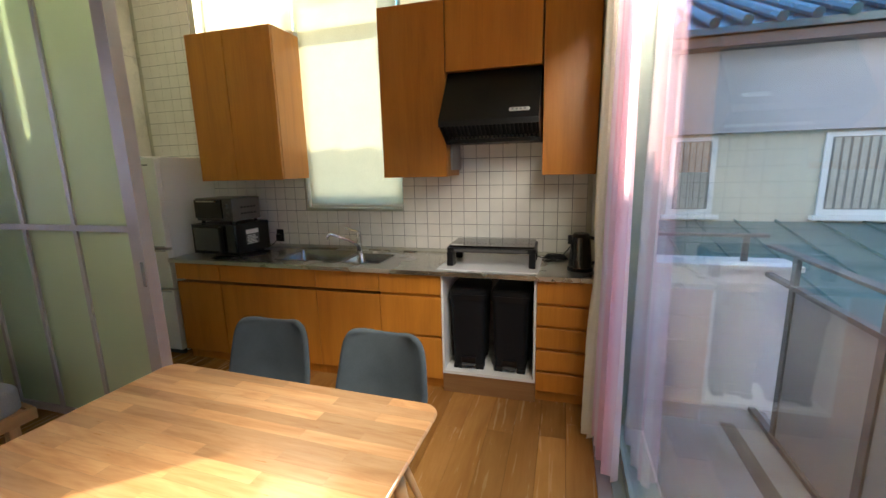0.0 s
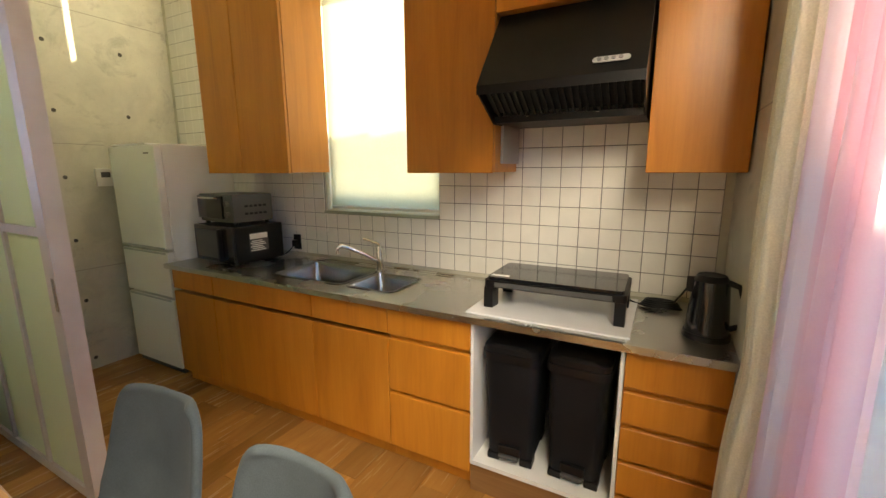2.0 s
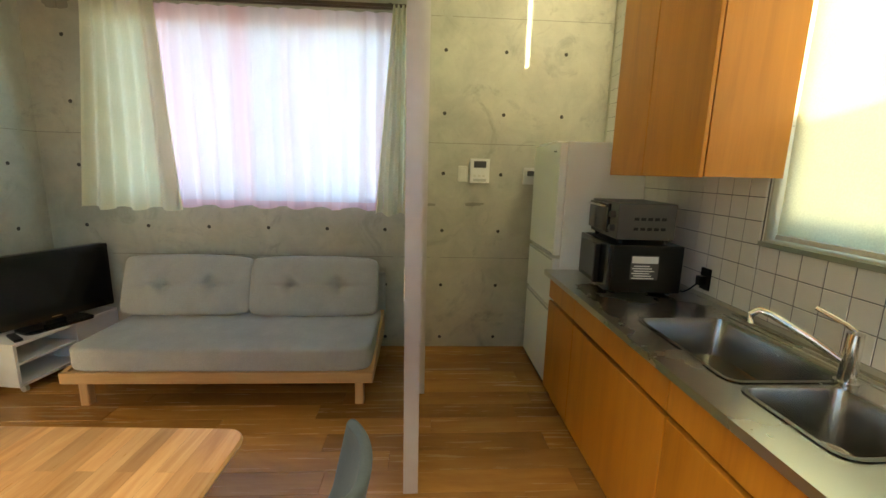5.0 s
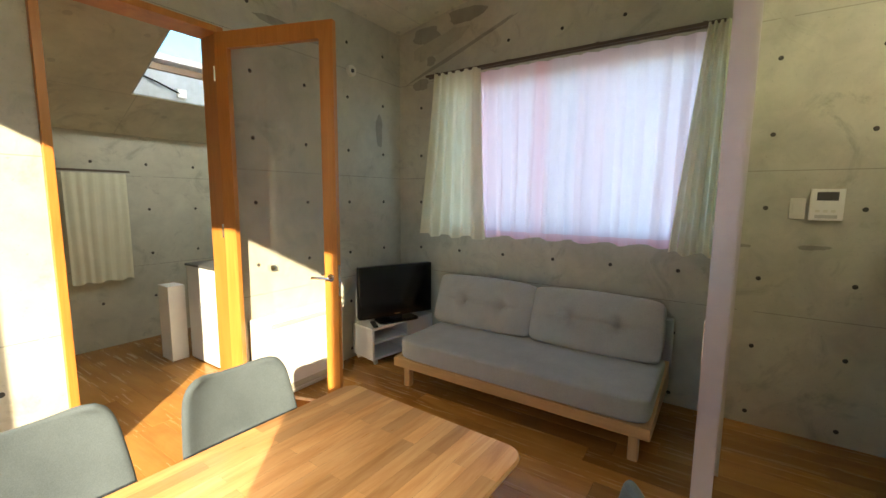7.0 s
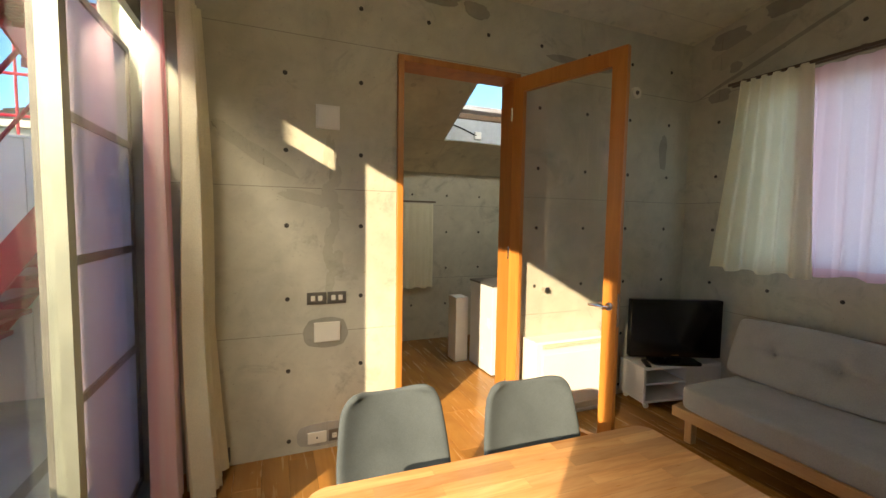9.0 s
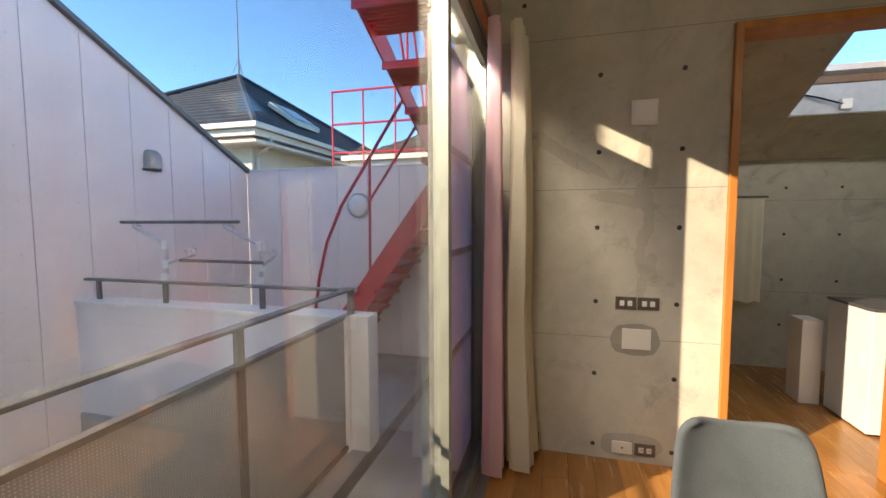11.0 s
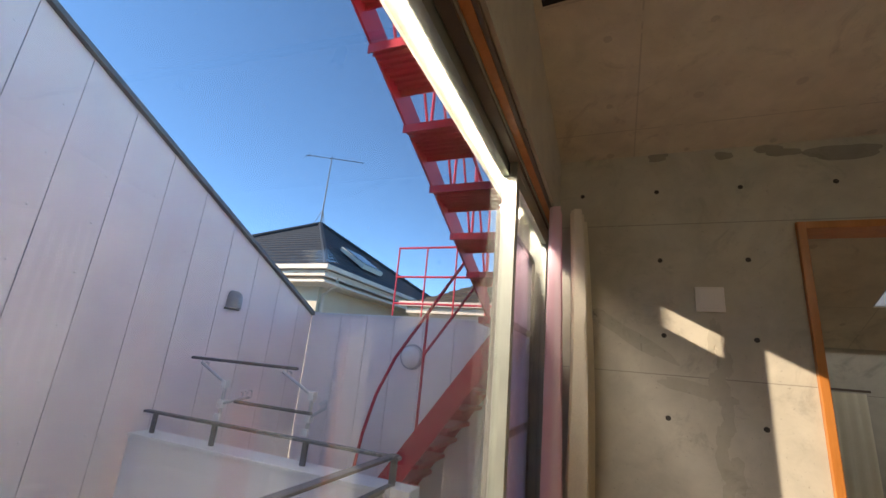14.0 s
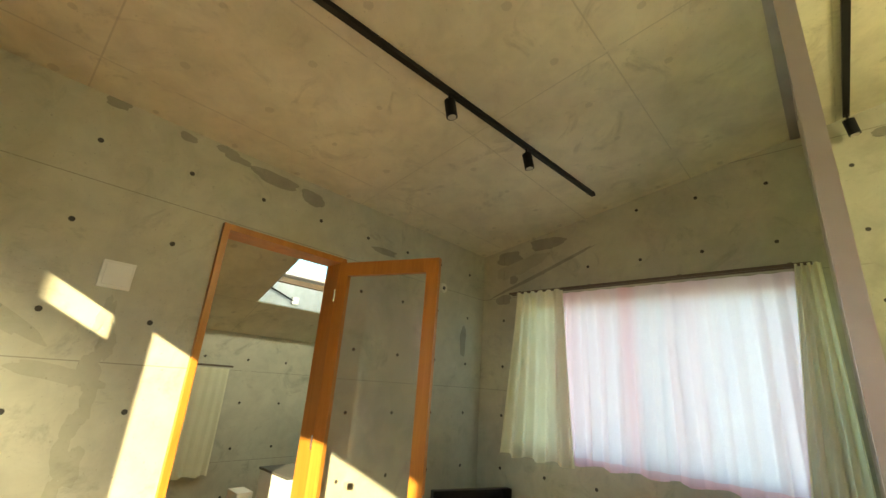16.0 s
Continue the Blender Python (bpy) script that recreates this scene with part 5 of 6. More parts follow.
curtain("cream_curtain", "cream cotton curtain pushed to one side of the window", "y", -0.37, 0.10, XW + 0.13, 1.13, 2.575, 6, 0.030, CREAM_LINED, lambda f: (-0.155 * f ** 1.3, 0.075 * f), 0.014, 5)
curtain("cream_curtain", "cream cotton curtain pushed to one side of the window", "y", 1.72, 1.85, XW + 0.13, 1.12, 2.575, 4, 0.032, CREAM_LINED, lambda f: (-0.13 * f, 0.02 * f), 0.014, 6)
rl = thing("curtain_rail", "double brown metal curtain rail above the window", "curtain rail", (XW, 0.65, 2.575))
BROWN = plain("brown_metal", (0.13, 0.10, 0.075), 0.4, 0.5)
for d in (0.07, 0.12):
    part("rail", box(d - 0.008, d + 0.008, -1.12, 1.16, -0.011, 0.011, 0.003), BROWN, rl)
for yy in (-1.0, -0.3, 0.4, 1.05):
    part("bracket", box(0.0, 0.128, yy - 0.012, yy + 0.012, 0.0115, 0.016), BROWN, rl)

# east window, sliding, towards the balcony
we = thing("window_5", "wide aluminium sliding balcony window, clear glass", "window")
tagged(we, kind="structure")
EX0, EX1 = 0.285, 0.415
bm = bmesh.new()
bx(bm, EX0, EX1, WINE[0], WINE[0] + 0.016, WINE[2], WINE[3]), bx(bm, EX0, EX1, WINE[1] - 0.045, WINE[1], WINE[2], WINE[3])
bx(bm, EX0, EX1, WINE[0] + 0.016, WINE[1] - 0.045, WINE[2], WINE[2] + 0.045), bx(bm, EX0, EX1, WINE[0] + 0.016, WINE[1] - 0.045, WINE[3] - 0.045, WINE[3])
part("window_frame", bm, ALU, we)
frame_yz(we, 0.05, WINE[1] - 0.045, 0.026, 2.555, EX0 + 0.055, EX0 + 0.088, 0.062, ALU, "sash")
frame_yz(we, WINE[0] + 0.018, 0.155, 0.026, 2.555, EX0 + 0.012, EX0 + 0.047, 0.055, ALU, "sash")
sc_ = frame_yz(we, WINE[0] + 0.018, 0.085, 0.026, 2.336, EX0 + 0.094, EX0 + 0.118, 0.03, RAILGREY, "insect_screen")
for zz in (0.78, 1.31, 1.84):
    part("screen_bar", box(EX0 + 0.096, EX0 + 0.116, WINE[0] + 0.049, 0.054, zz - 0.018, zz + 0.018), RAILGREY, sc_)
# lilac mesh colour paints in sunlit haze and the sheer's reflection in the glass
part("mesh", box(EX0 + 0.105, EX0 + 0.1055, WINE[0] + 0.049, 0.054, 0.057, 2.305), cloth("mesh_with_lilac_glow", (0.74, 0.70, 0.80), (0.82, 0.78, 0.87), 0.55, clear=0.13), sc_, "fine screen mesh")
for a, b, xx in ((0.10, WINE[1] - 0.095, EX0 + 0.072), (WINE[0] + 0.072, 0.10, EX0 + 0.03)):
    g = part("pane", box(xx - 0.002, xx + 0.002, a, b, 0.081, 2.50), GLASS, we)
    g.visible_shadow = False
part("top_rail", box(EX0 + 0.013, EX0 + 0.046, WINE[0] + 0.074, 0.10, 2.43, 2.4995), ALU, we)
part("trim", box(EX0 - 0.035, EX0 - 0.001, WINE[0], WINE[1], WINE[3] - 0.03, WINE[3] - 0.001), DOORWOOD, we, "orange wooden head lining")
part("head_track", box(EX0 + 0.005, EX0 + 0.05, WINE[0] + 0.046, WINE[1] - 0.046, 2.54, 2.5545), BROWN, we)
part("threshold", box(XE + 0.0005, EX0 - 0.001, WINE[0], WINE[1], -0.018, 0.004), ALU_GREY, we, "metal threshold")
re_ = thing("curtain_rail", "double brown metal curtain rail over the balcony window", "curtain rail", (XE, 0.92, 2.584))
for d in (-0.022, -0.058):
    part("rail", box(-d - 0.008, -d + 0.008, -1.71, 1.71, -0.011, 0.011, 0.003), BROWN, re_)
for yy in (-1.5, -0.6, 0.3, 1.2):
    part("bracket", box(0.008, 0.072, yy - 0.012, yy + 0.012, 0.0115, 0.0155), ALU, re_)
curtain("sheer_curtain", "pink and white striped sheer curtain bunched beside the balcony window", "y", 2.10, 2.46, 0.272, 0.05, 2.57, 8, 0.048, SHEER, lambda f: (-0.03 * f, 0.0), 0.015, 11)
curtain("cream_curtain", "cream cotton curtain bunched in the kitchen corner", "y", 2.43, 2.63, 0.222, 0.02, 2.57, 5, 0.034, CREAM, lambda f: (-0.03 * math.sin(f * 3.1), -0.02 * f), 0.01, 13, lambda f: 0.02 * math.exp(-((f - 0.64) / 0.08) ** 2) - 0.03 * f)
curtain("sheer_curtain", "pink and white striped sheer curtain bunched beside the balcony window", "y", -0.64, -0.49, 0.212, 0.03, 2.57, 6, 0.060, SHEER, lambda f: (0.0, 0.02 * f), 0.015, 14)
curtain("cream_curtain", "cream cotton curtain gathered beside the balcony window", "y", -0.84, -0.54, 0.095, 0.02, 2.575, 6, 0.075, CREAM, lambda f: (0.0, -0.02 - 0.05 * math.exp(-((f - 0.66) / 0.1) ** 2)), 0.012, 15, lambda f: -0.02 * math.sin(math.pi * min(1.0, f / 0.66)) - (0.04 * (f - 0.66) / 0.34 if f > 0.66 else 0.0))

# ---- outer face towards the light well, added to bounce light ----
bm = bmesh.new()
FT = 3.0
for a, b, c, d in ((WINE[0], WINE[1], -3.2, WINE[2] - 0.001), (WINE[0], WINE[1], WINE[3] + 0.001, FT), (YS - 0.18, WINE[0], -3.2, FT), (WINE[1], YN + 0.2, -3.2, FT)):
    bx(bm, 0.5005, 0.512, a, b, c, d)
bx(bm, 0.30, 0.512, -2.775, YS - 0.181, -3.2, FT)
# assumed pale paint: reflects the sun onto the shaded wing opposite
structure("outer_wall", bm, PINKWALL, "pale pink outer wall beside the balcony, added to bounce sunlight", "wall")

# ---- balcony ----
ZB = -0.12
structure("balcony_floor", box(0.5125, 1.34, -2.78, 3.20, -0.32, ZB), BALCONY, "grey waterproof-coated balcony floor", "balcony")
structure("balcony_gutter", box(1.02, 1.10, -2.7, 3.0, ZB + 0.0005, ZB + 0.004), RAILGREY, "dark gutter strip along the balcony", "gutter")
pn_ = thing("parapet", "white painted concrete parapet closing the balcony's end", "parapet")
part("wall", box(0.5125, 1.40, 3.20, 3.40, -0.32, 0.84), WHITEWALL, pn_)
part("coping", box(0.5125, 1.44, 3.17, 3.43, 0.8405, 0.875, 0.006), WHITE, pn_, "white metal coping")


def railing(name, label, place, turn, length, posts, top, panel=True, base=0.02):
    r = thing(name, label, "railing", place, turn)
    part("top_rail", box(0, length, -0.03, 0.03, top - 0.018, top, 0.004), RAILGREY, r)
    if panel:
        part("mid_rail", box(0.0, length, -0.02, 0.02, top - 0.20, top - 0.175), RAILGREY, r)
        part("bottom_rail", box(0.0, length, -0.02, 0.02, base, base + 0.03), RAILGREY, r)
    for p in posts:
        part("post", box(p - 0.022, p + 0.022, -0.012, 0.012, 0.0, top - 0.0185), RAILGREY, r)
    return r


er = railing("balcony_railing", "weathered grey steel balcony railing with perforated panels", (1.25, -0.84, ZB), 90, 4.0, (0.02, 1.09, 2.05, 3.0, 3.70), 1.135)
m_, t_, p_ = nodes("perforated_grey_metal")
v_ = t_.nodes.new("ShaderNodeTexCoord").outputs["Object"]
sp_ = t_.nodes.new("ShaderNodeSeparateXYZ")
link(t_, v_, sp_.inputs[0])
u_ = mathn(t_, "PINGPONG", sp_.outputs[0], 0.006)
w_ = mathn(t_, "PINGPONG", sp_.outputs[2], 0.006)
d_ = mathn(t_, "SQRT", mathn(t_, "ADD", mathn(t_, "POWER", u_, 2), mathn(t_, "POWER", w_, 2)))
hole = mathn(t_, "LESS_THAN", d_, 0.0033)
p_.inputs["Base Color"].default_value, p_.inputs["Metallic"].default_value, p_.inputs["Roughness"].default_value = (0.36, 0.355, 0.335, 1), 0.0, 0.45
tp_, mx_ = t_.nodes.new("ShaderNodeBsdfTransparent"), t_.nodes.new("ShaderNodeMixShader")
link(t_, hole, mx_.inputs[0]), link(t_, p_.outputs[0], mx_.inputs[1]), link(t_, tp_.outputs[0], mx_.inputs[2])
link(t_, mx_.outputs[0], t_.nodes["Material Output"].inputs[0])
PERF = m_
for a, b in ((0.042, 1.068), (1.112, 2.028), (2.072, 2.978), (3.022, 3.678)):
    part("panel", box(a, b, -0.002, 0.001, 0.052, 0.933), PERF, er, "perforated metal panel")
nr = thing("parapet_handrail", "grey metal handrail on the balcony parapet", "railing", (0, 3.30, 0.875))
part("top_rail", box(0.5125, 1.28, -0.025, 0.025, 0.16, 0.18, 0.004), RAILGREY, nr)
for px in (0.55, 1.16):
    part("post", box(px - 0.018, px + 0.018, -0.01, 0.01, 0.0, 0.1595), RAILGREY, nr)

ac = thing("outdoor_unit", "white air conditioner outdoor unit on concrete blocks on the balcony", "air conditioner", (0.5125, -1.46, ZB))
part("casing", box(0.03, 0.21, -0.74, 0.0, 0.085, 0.72, 0.012), OFFWHITE, ac, "", 40)
part("fan_grille", prism([(0.24 * math.cos(k * math.tau / 28) - 0.43, 0.24 * math.sin(k * math.tau / 28) + 0.40) for k in range(28)], "x", 0.2105, 0.218), ALU_GREY, ac)
for a in (-0.62, -0.06):
    part("foot", box(0.02, 0.24, a - 0.03, a + 0.03, 0.061, 0.0845), ALU_GREY, ac)
    part("block", box(0.0, 0.32, a - 0.06, a + 0.06, 0.0, 0.0605, 0.006), WHITEWALL, ac, "concrete footing block")

# ---- the light well: opposite wing, terrace, back wall ----
wing = thing("opposite_wing", "pale pink painted wing with vertical panel joints and a sloping roofline", "building")


def roof_z(y):
    return 3.53 + 0.5187 * y


XG, YE = 3.70, 2.80
part("core", prism([(-2.78, -3.2), (YE, -3.2), (YE, roof_z(YE) - 0.03), (-2.78, roof_z(-2.78) - 0.03)], "x", XG + 0.03, XG + 4.0), WHITEWALL, wing)
y = YE
while y > -2.75:
    y0 = max(y - (0.024 if y == YE else 0.405), -2.78)
    part("panel", prism([(y0 + 0.003, -1.4), (y - 0.003, -1.4), (y - 0.003, roof_z(y)), (y0 + 0.003, roof_z(y0))], "x", XG, XG + 0.029), PINKWALL, wing)
    y = y0
part("roof_edge", prism([(-2.80, roof_z(-2.80) + 0.005), (YE, roof_z(YE) + 0.005), (YE, roof_z(YE) + 0.05), (-2.80, roof_z(-2.80) + 0.05)], "x", XG - 0.05, XG + 4.0), RAILGREY, wing, "dark metal roof edge")
# added out of sight: keeps the sun off the top of the back wall
part("roof_ridge", prism([(-2.80, roof_z(-2.80) + 0.051), (YE, roof_z(YE) + 0.051), (YE, roof_z(YE) + 0.40), (-2.80, roof_z(-2.80) + 0.40)], "x", XG + 1.6, XG + 4.0), RAILGREY, wing, "unseen dark block added to shade the back wall's top")
for y0, y1, z in ((1.97, 2.37, 1.635), (1.57, 1.83, 1.638), (0.91, 1.12, 1.645), (0.34, 0.56, 0.83)):
    part("butt_joint", box(XG - 0.002, XG + 0.001, y0, y1, z - 0.0025, z + 0.0025), RAILGREY, wing)
bm = bmesh.new()
y = 2.045
while y > -2.6:
    z = 0.04
    while z < roof_z(y) - 0.15:
        cy(bm, (XG + 0.001, y, z), (XG - 0.004, y, z), 0.011, 0.007, 8)
        z += 0.4
    y -= 0.405
tagged(part("screw_plugs", bm, WHITEWALL, wing, "small filled screw plugs"), kind="stuff")
vh = thing("vent_hood", "grey rounded metal vent hood on the pink wall", "vent", (XG, -1.46, 2.02))
bm = bmesh.new()
rings = []
for j in range(7):
    a = radians(90 * j / 6)
    rings.append([bm.verts.new((-0.10 * math.cos(a) * (1 if k % 12 else 1) * max(0.0, math.sin(radians(k * 15))), 0.085 * math.cos(radians(k * 15)) * math.cos(a) ** 0.5 if j < 6 else 0.0, 0.06 + 0.10 * math.sin(a))) for k in range(13)])
base = [bm.verts.new((-0.10 * max(0.0, math.sin(radians(k * 15))), 0.085 * math.cos(radians(k * 15)), -0.03)) for k in range(13)]
for u, v in zip([base] + rings, rings):
    for i in range(12):
        bm.faces.new((u[i], u[i + 1], v[i + 1], v[i]))
part("hood", bm, plain("grey_hood", (0.33, 0.32, 0.31), 0.45, 0.4), vh, "", 50)
part("flange", box(-0.012, -0.0005, -0.10, 0.10, -0.05, -0.031), RAILGREY, vh)
bw = thing("back_wall", "pale pink painted terrace wall with vertical joints", "wall")
YB = -2.78
part("core", box(-0.6, XG + 0.02, YB - 0.25, YB - 0.03, -3.2, 2.10), WHITEWALL, bw)
x = 0.42
while x < XG - 0.02:
    x1 = x + 0.40 if x + 0.5 < XG else XG - 0.001
    part("panel", box(x + 0.003, x1 - 0.003, YB - 0.029, YB, ZB - 0.1, 2.11), PINKWALL, bw)
    x = x1
part("coping", box(-0.6, XG + 0.02, YB - 0.27, YB + 0.01, 2.1105, 2.135), WHITE, bw, "pale coping")
structure("terrace_floor", box(1.3405, XG - 0.001, -2.78, -0.70, -0.32, ZB), BALCONY, "grey coated terrace floor", "terrace")
tpw = thing("terrace_parapet", "white painted terrace parapet with a pale coping", "parapet")
part("wall", box(1.225, XG - 0.002, -0.90, -0.72, ZB, 0.80), WHITEWALL, tpw)
part("coping", box(1.225, XG - 0.002, -0.92, -0.70, 0.8005, 0.832, 0.005), WHITE, tpw)
part("end_post", box(1.09, 1.222, -0.92, -0.76, ZB, 0.83, 0.005), WHITE, tpw, "white boxed end post")
tr_ = thing("terrace_handrail", "grey metal handrail on the terrace parapet", "railing", (0, -0.81, 0.832))
part("top_rail", box(1.20, XG - 0.01, -0.028, 0.028, 0.155, 0.175, 0.004), RAILGREY, tr_)
for px in (1.24, 1.96, 2.86, 3.56):
    part("post", box(px - 0.02, px + 0.02, -0.01, 0.01, 0.0, 0.1545), RAILGREY, tr_)
structure("ground", box(-600, 600, -600, 600, -3.5, -3.2), plain("grey_ground", (0.12, 0.12, 0.115), 0.9, 0, 0.2, 0.6, 0.1, 8), "grey ground far below the balcony", "ground")

# clothes pole holders
GALV = plain("galvanised_white", (0.55, 0.55, 0.55), 0.4, 0.5)
for px in (2.06, 2.97):
    hd = thing("pole_holder", "galvanised clothes-pole holder with two folding arms", "pole holder", (px, -0.93, 0.80), group="clothes-pole holders")
    part("upright", cyl((0, 0, -0.05), (0, 0, 0.50), 0.015, None, 12), GALV, hd, "", 40)
    for z, dx, dz in ((0.49, 0.30, 0.15), (0.33, -0.16 if px < 2.5 else -0.33, 0.09)):
        arm = part("arm", cyl((0, 0, z), (dx, 0.03, z + dz), 0.012, None, 10), GALV, hd, "", 40)
        part("clamp", box(-0.026, 0.026, -0.024, 0.024, z - 0.035, z + 0.03, 0.004), WHITE, hd, "white clamp")
        for f in (0.72, 0.86, 1.0):
            part("hook", sweep([(dx * f, 0.03, z + dz * f), (dx * f - 0.004, 0.03, z + dz * f + 0.045), (dx * f + 0.02, 0.03, z + dz * f + 0.05)], 0.007, 6), GALV, arm)
    part("bracket", box(-0.03, 0.03, 0.011, 0.03, 0.0, 0.06, 0.003), WHITE, hd, "wall bracket")
    part("bracket", box(-0.03, 0.03, 0.011, 0.03, 0.20, 0.25, 0.003), WHITE, hd, "wall bracket")
for a, b, z in ((2.22, 3.40, 1.475), (2.02, 2.80, 1.165)):
    pl = thing("clothes_pole", "thin grey steel clothes pole on its holders", "clothes pole", (0, -0.90, z))
    part("pole", cyl((a, 0, 0), (b, 0, 0), 0.013, None, 12), RAILGREY, pl, "", 40)
ol = thing("bulkhead_lamp", "round white outdoor lamp on the terrace wall", "outdoor lamp", (2.13, YB, 1.66))
part("ring", cyl((0, 0, 0), (0, 0.03, 0), 0.15, 0.145, 28), ALU_GREY, ol, "", 40)
bm = bmesh.new()
bmesh.ops.create_uvsphere(bm, u_segments=24, v_segments=10, radius=0.13, matrix=Matrix.Translation((0, 0.032, 0)) @ Matrix.Diagonal((1, 0.5, 1, 1)))
part("globe", bm, plain("opal_glass", (0.80, 0.76, 0.72), 0.2, 0, 0.04, 4, 0), ol, "opal glass", 60)

# ---- red steel stair ----
st = thing("steel_stair", "red painted steel outdoor stair in two flights", "stair")
# lower flight, along the back wall, rising to the west
for ya, yb_ in ((-2.02, -2.00), (-2.72, -2.70)):
    part("stringer", prism([(2.20, ZB), (2.46, ZB), (0.86, 2.08), (0.86, 1.76)], "y", ya, yb_), RED, st)
for k in range(11):
    f = (k + 0.5) / 11
    xx, zz = 2.28 - 1.40 * f, ZB + 0.02 + 1.93 * f
    part("tread", box(xx - 0.12, xx + 0.12, -2.699, -2.021, zz - 0.035, zz), RED, st)
part("corner_plate", box(0.84, 0.855, -2.72, -2.0, 1.55, 2.02), RED, st)
part("landing", box(0.515, 1.10, -2.70, -2.0, 2.02, 2.08), RED, st)
# upper flight, rising towards the north over the balcony
run, rise = 0.47, 0.204
Y0_, Z0_ = -2.30, 2.08
part("stringer", prism([(-2.45, 2.07), (-2.35, 2.33), (1.55, 2.33 + 3.9 * rise / run), (1.55, 2.07 + 4.0 * rise / run)], "x", 1.10, 1.115), RED, st)
part("stringer", prism([(-2.45, 2.07), (-2.35, 2.33), (1.55, 2.33 + 3.9 * rise / run), (1.55, 2.07 + 4.0 * rise / run)], "x", 0.52, 0.535), RED, st)
for k in range(8):
    yy, zz = -1.75 + k * run, 2.42 + k * rise
    td_ = part("tread", box(0.536, 1.099, yy - 0.19, yy + 0.19, zz - 0.012, zz), RED, st)
    part("nosing", box(0.536, 1.099, yy + 0.191, yy + 0.199, zz - 0.055, zz), RED, td_)
    part("nosing", box(0.536, 1.099, yy - 0.199, yy - 0.191, zz - 0.055, zz), RED, td_)
    for j in range(7):
        part("rib", box(0.536, 1.099, yy - 0.16 + j * 0.05, yy - 0.15 + j * 0.05, zz - 0.035, zz - 0.0125), RED, td_)
# handrails
rail = [(2.31, -2.01, 0.0), (2.285, -2.01, 0.45), (2.22, -2.01, 0.88), (2.12, -2.01, 1.26), (1.95, -2.01, 1.63), (1.634, -2.01, 2.10), (1.333, -2.01, 2.55), (1.12, -2.01, 2.87)]
part("handrail", sweep(rail, 0.017, 8), RED, st, "", 60)
part("baluster", sweep([(1.645, -2.01, 0.98), (1.635, -2.01, 2.09)], 0.014, 8), RED, st)
part("brace", sweep([(1.64, -2.01, 1.68), (1.204, -2.01, 2.30), (1.10, -2.01, 2.45)], 0.014, 8), RED, st)
for k in range(7):
    yy = -2.2 + 0.55 * k
    zz = 2.30 + 0.434 * (yy + 2.35)
    part("baluster", sweep([(1.107, yy, zz), (1.107, yy, zz + 0.90)], 0.012, 6), RED, st)
    part("brace", sweep([(1.107, yy, zz + 0.05), (1.107, yy + 0.52, zz + 1.08)], 0.011, 6), RED, st)
part("handrail", sweep([(1.107, -2.2, 3.265), (1.107, 1.55, 4.893)], 0.017, 8), RED, st)
rr = thing("roof_railing", "red tubular railing beyond the terrace wall", "railing", (0, -3.05, 2.135))
for z in (0.20, 0.56, 0.965):
    part("rail", sweep([(0.6, 0, z), (2.62, 0, z)], 0.014, 8), RED, rr)
for k in range(5):
    part("post", sweep([(0.916 + k * 0.4245, 0, -0.02), (0.916 + k * 0.4245, 0, 0.965)], 0.012, 8), RED, rr)
tagged(structure("roof_deck", box(-0.6, 3.0, -4.5, -3.04, 1.95, 2.11), WHITEWALL, "pale flat roof beyond the terrace wall", "roof"))

# ---- neighbouring houses ----
BROWNSLATE = plain("brown_grey_roof", (0.085, 0.075, 0.062), 0.8, 0, 0.3, 3, 0.3, 30, spec=0.2)
SLATE = plain("dark_slate_roof", (0.030, 0.040, 0.050), 0.7, 0, 0.25, 3, 0.3, 30, spec=0.2)
CREAMWALL = plain("cream_render", (0.58, 0.54, 0.43), 0.8, 0, 0.06, 1.2, 0.2, 40)
EAVE = plain("cream_eaves", (0.62, 0.58, 0.50), 0.6, 0, 0.06, 2, 0.05)


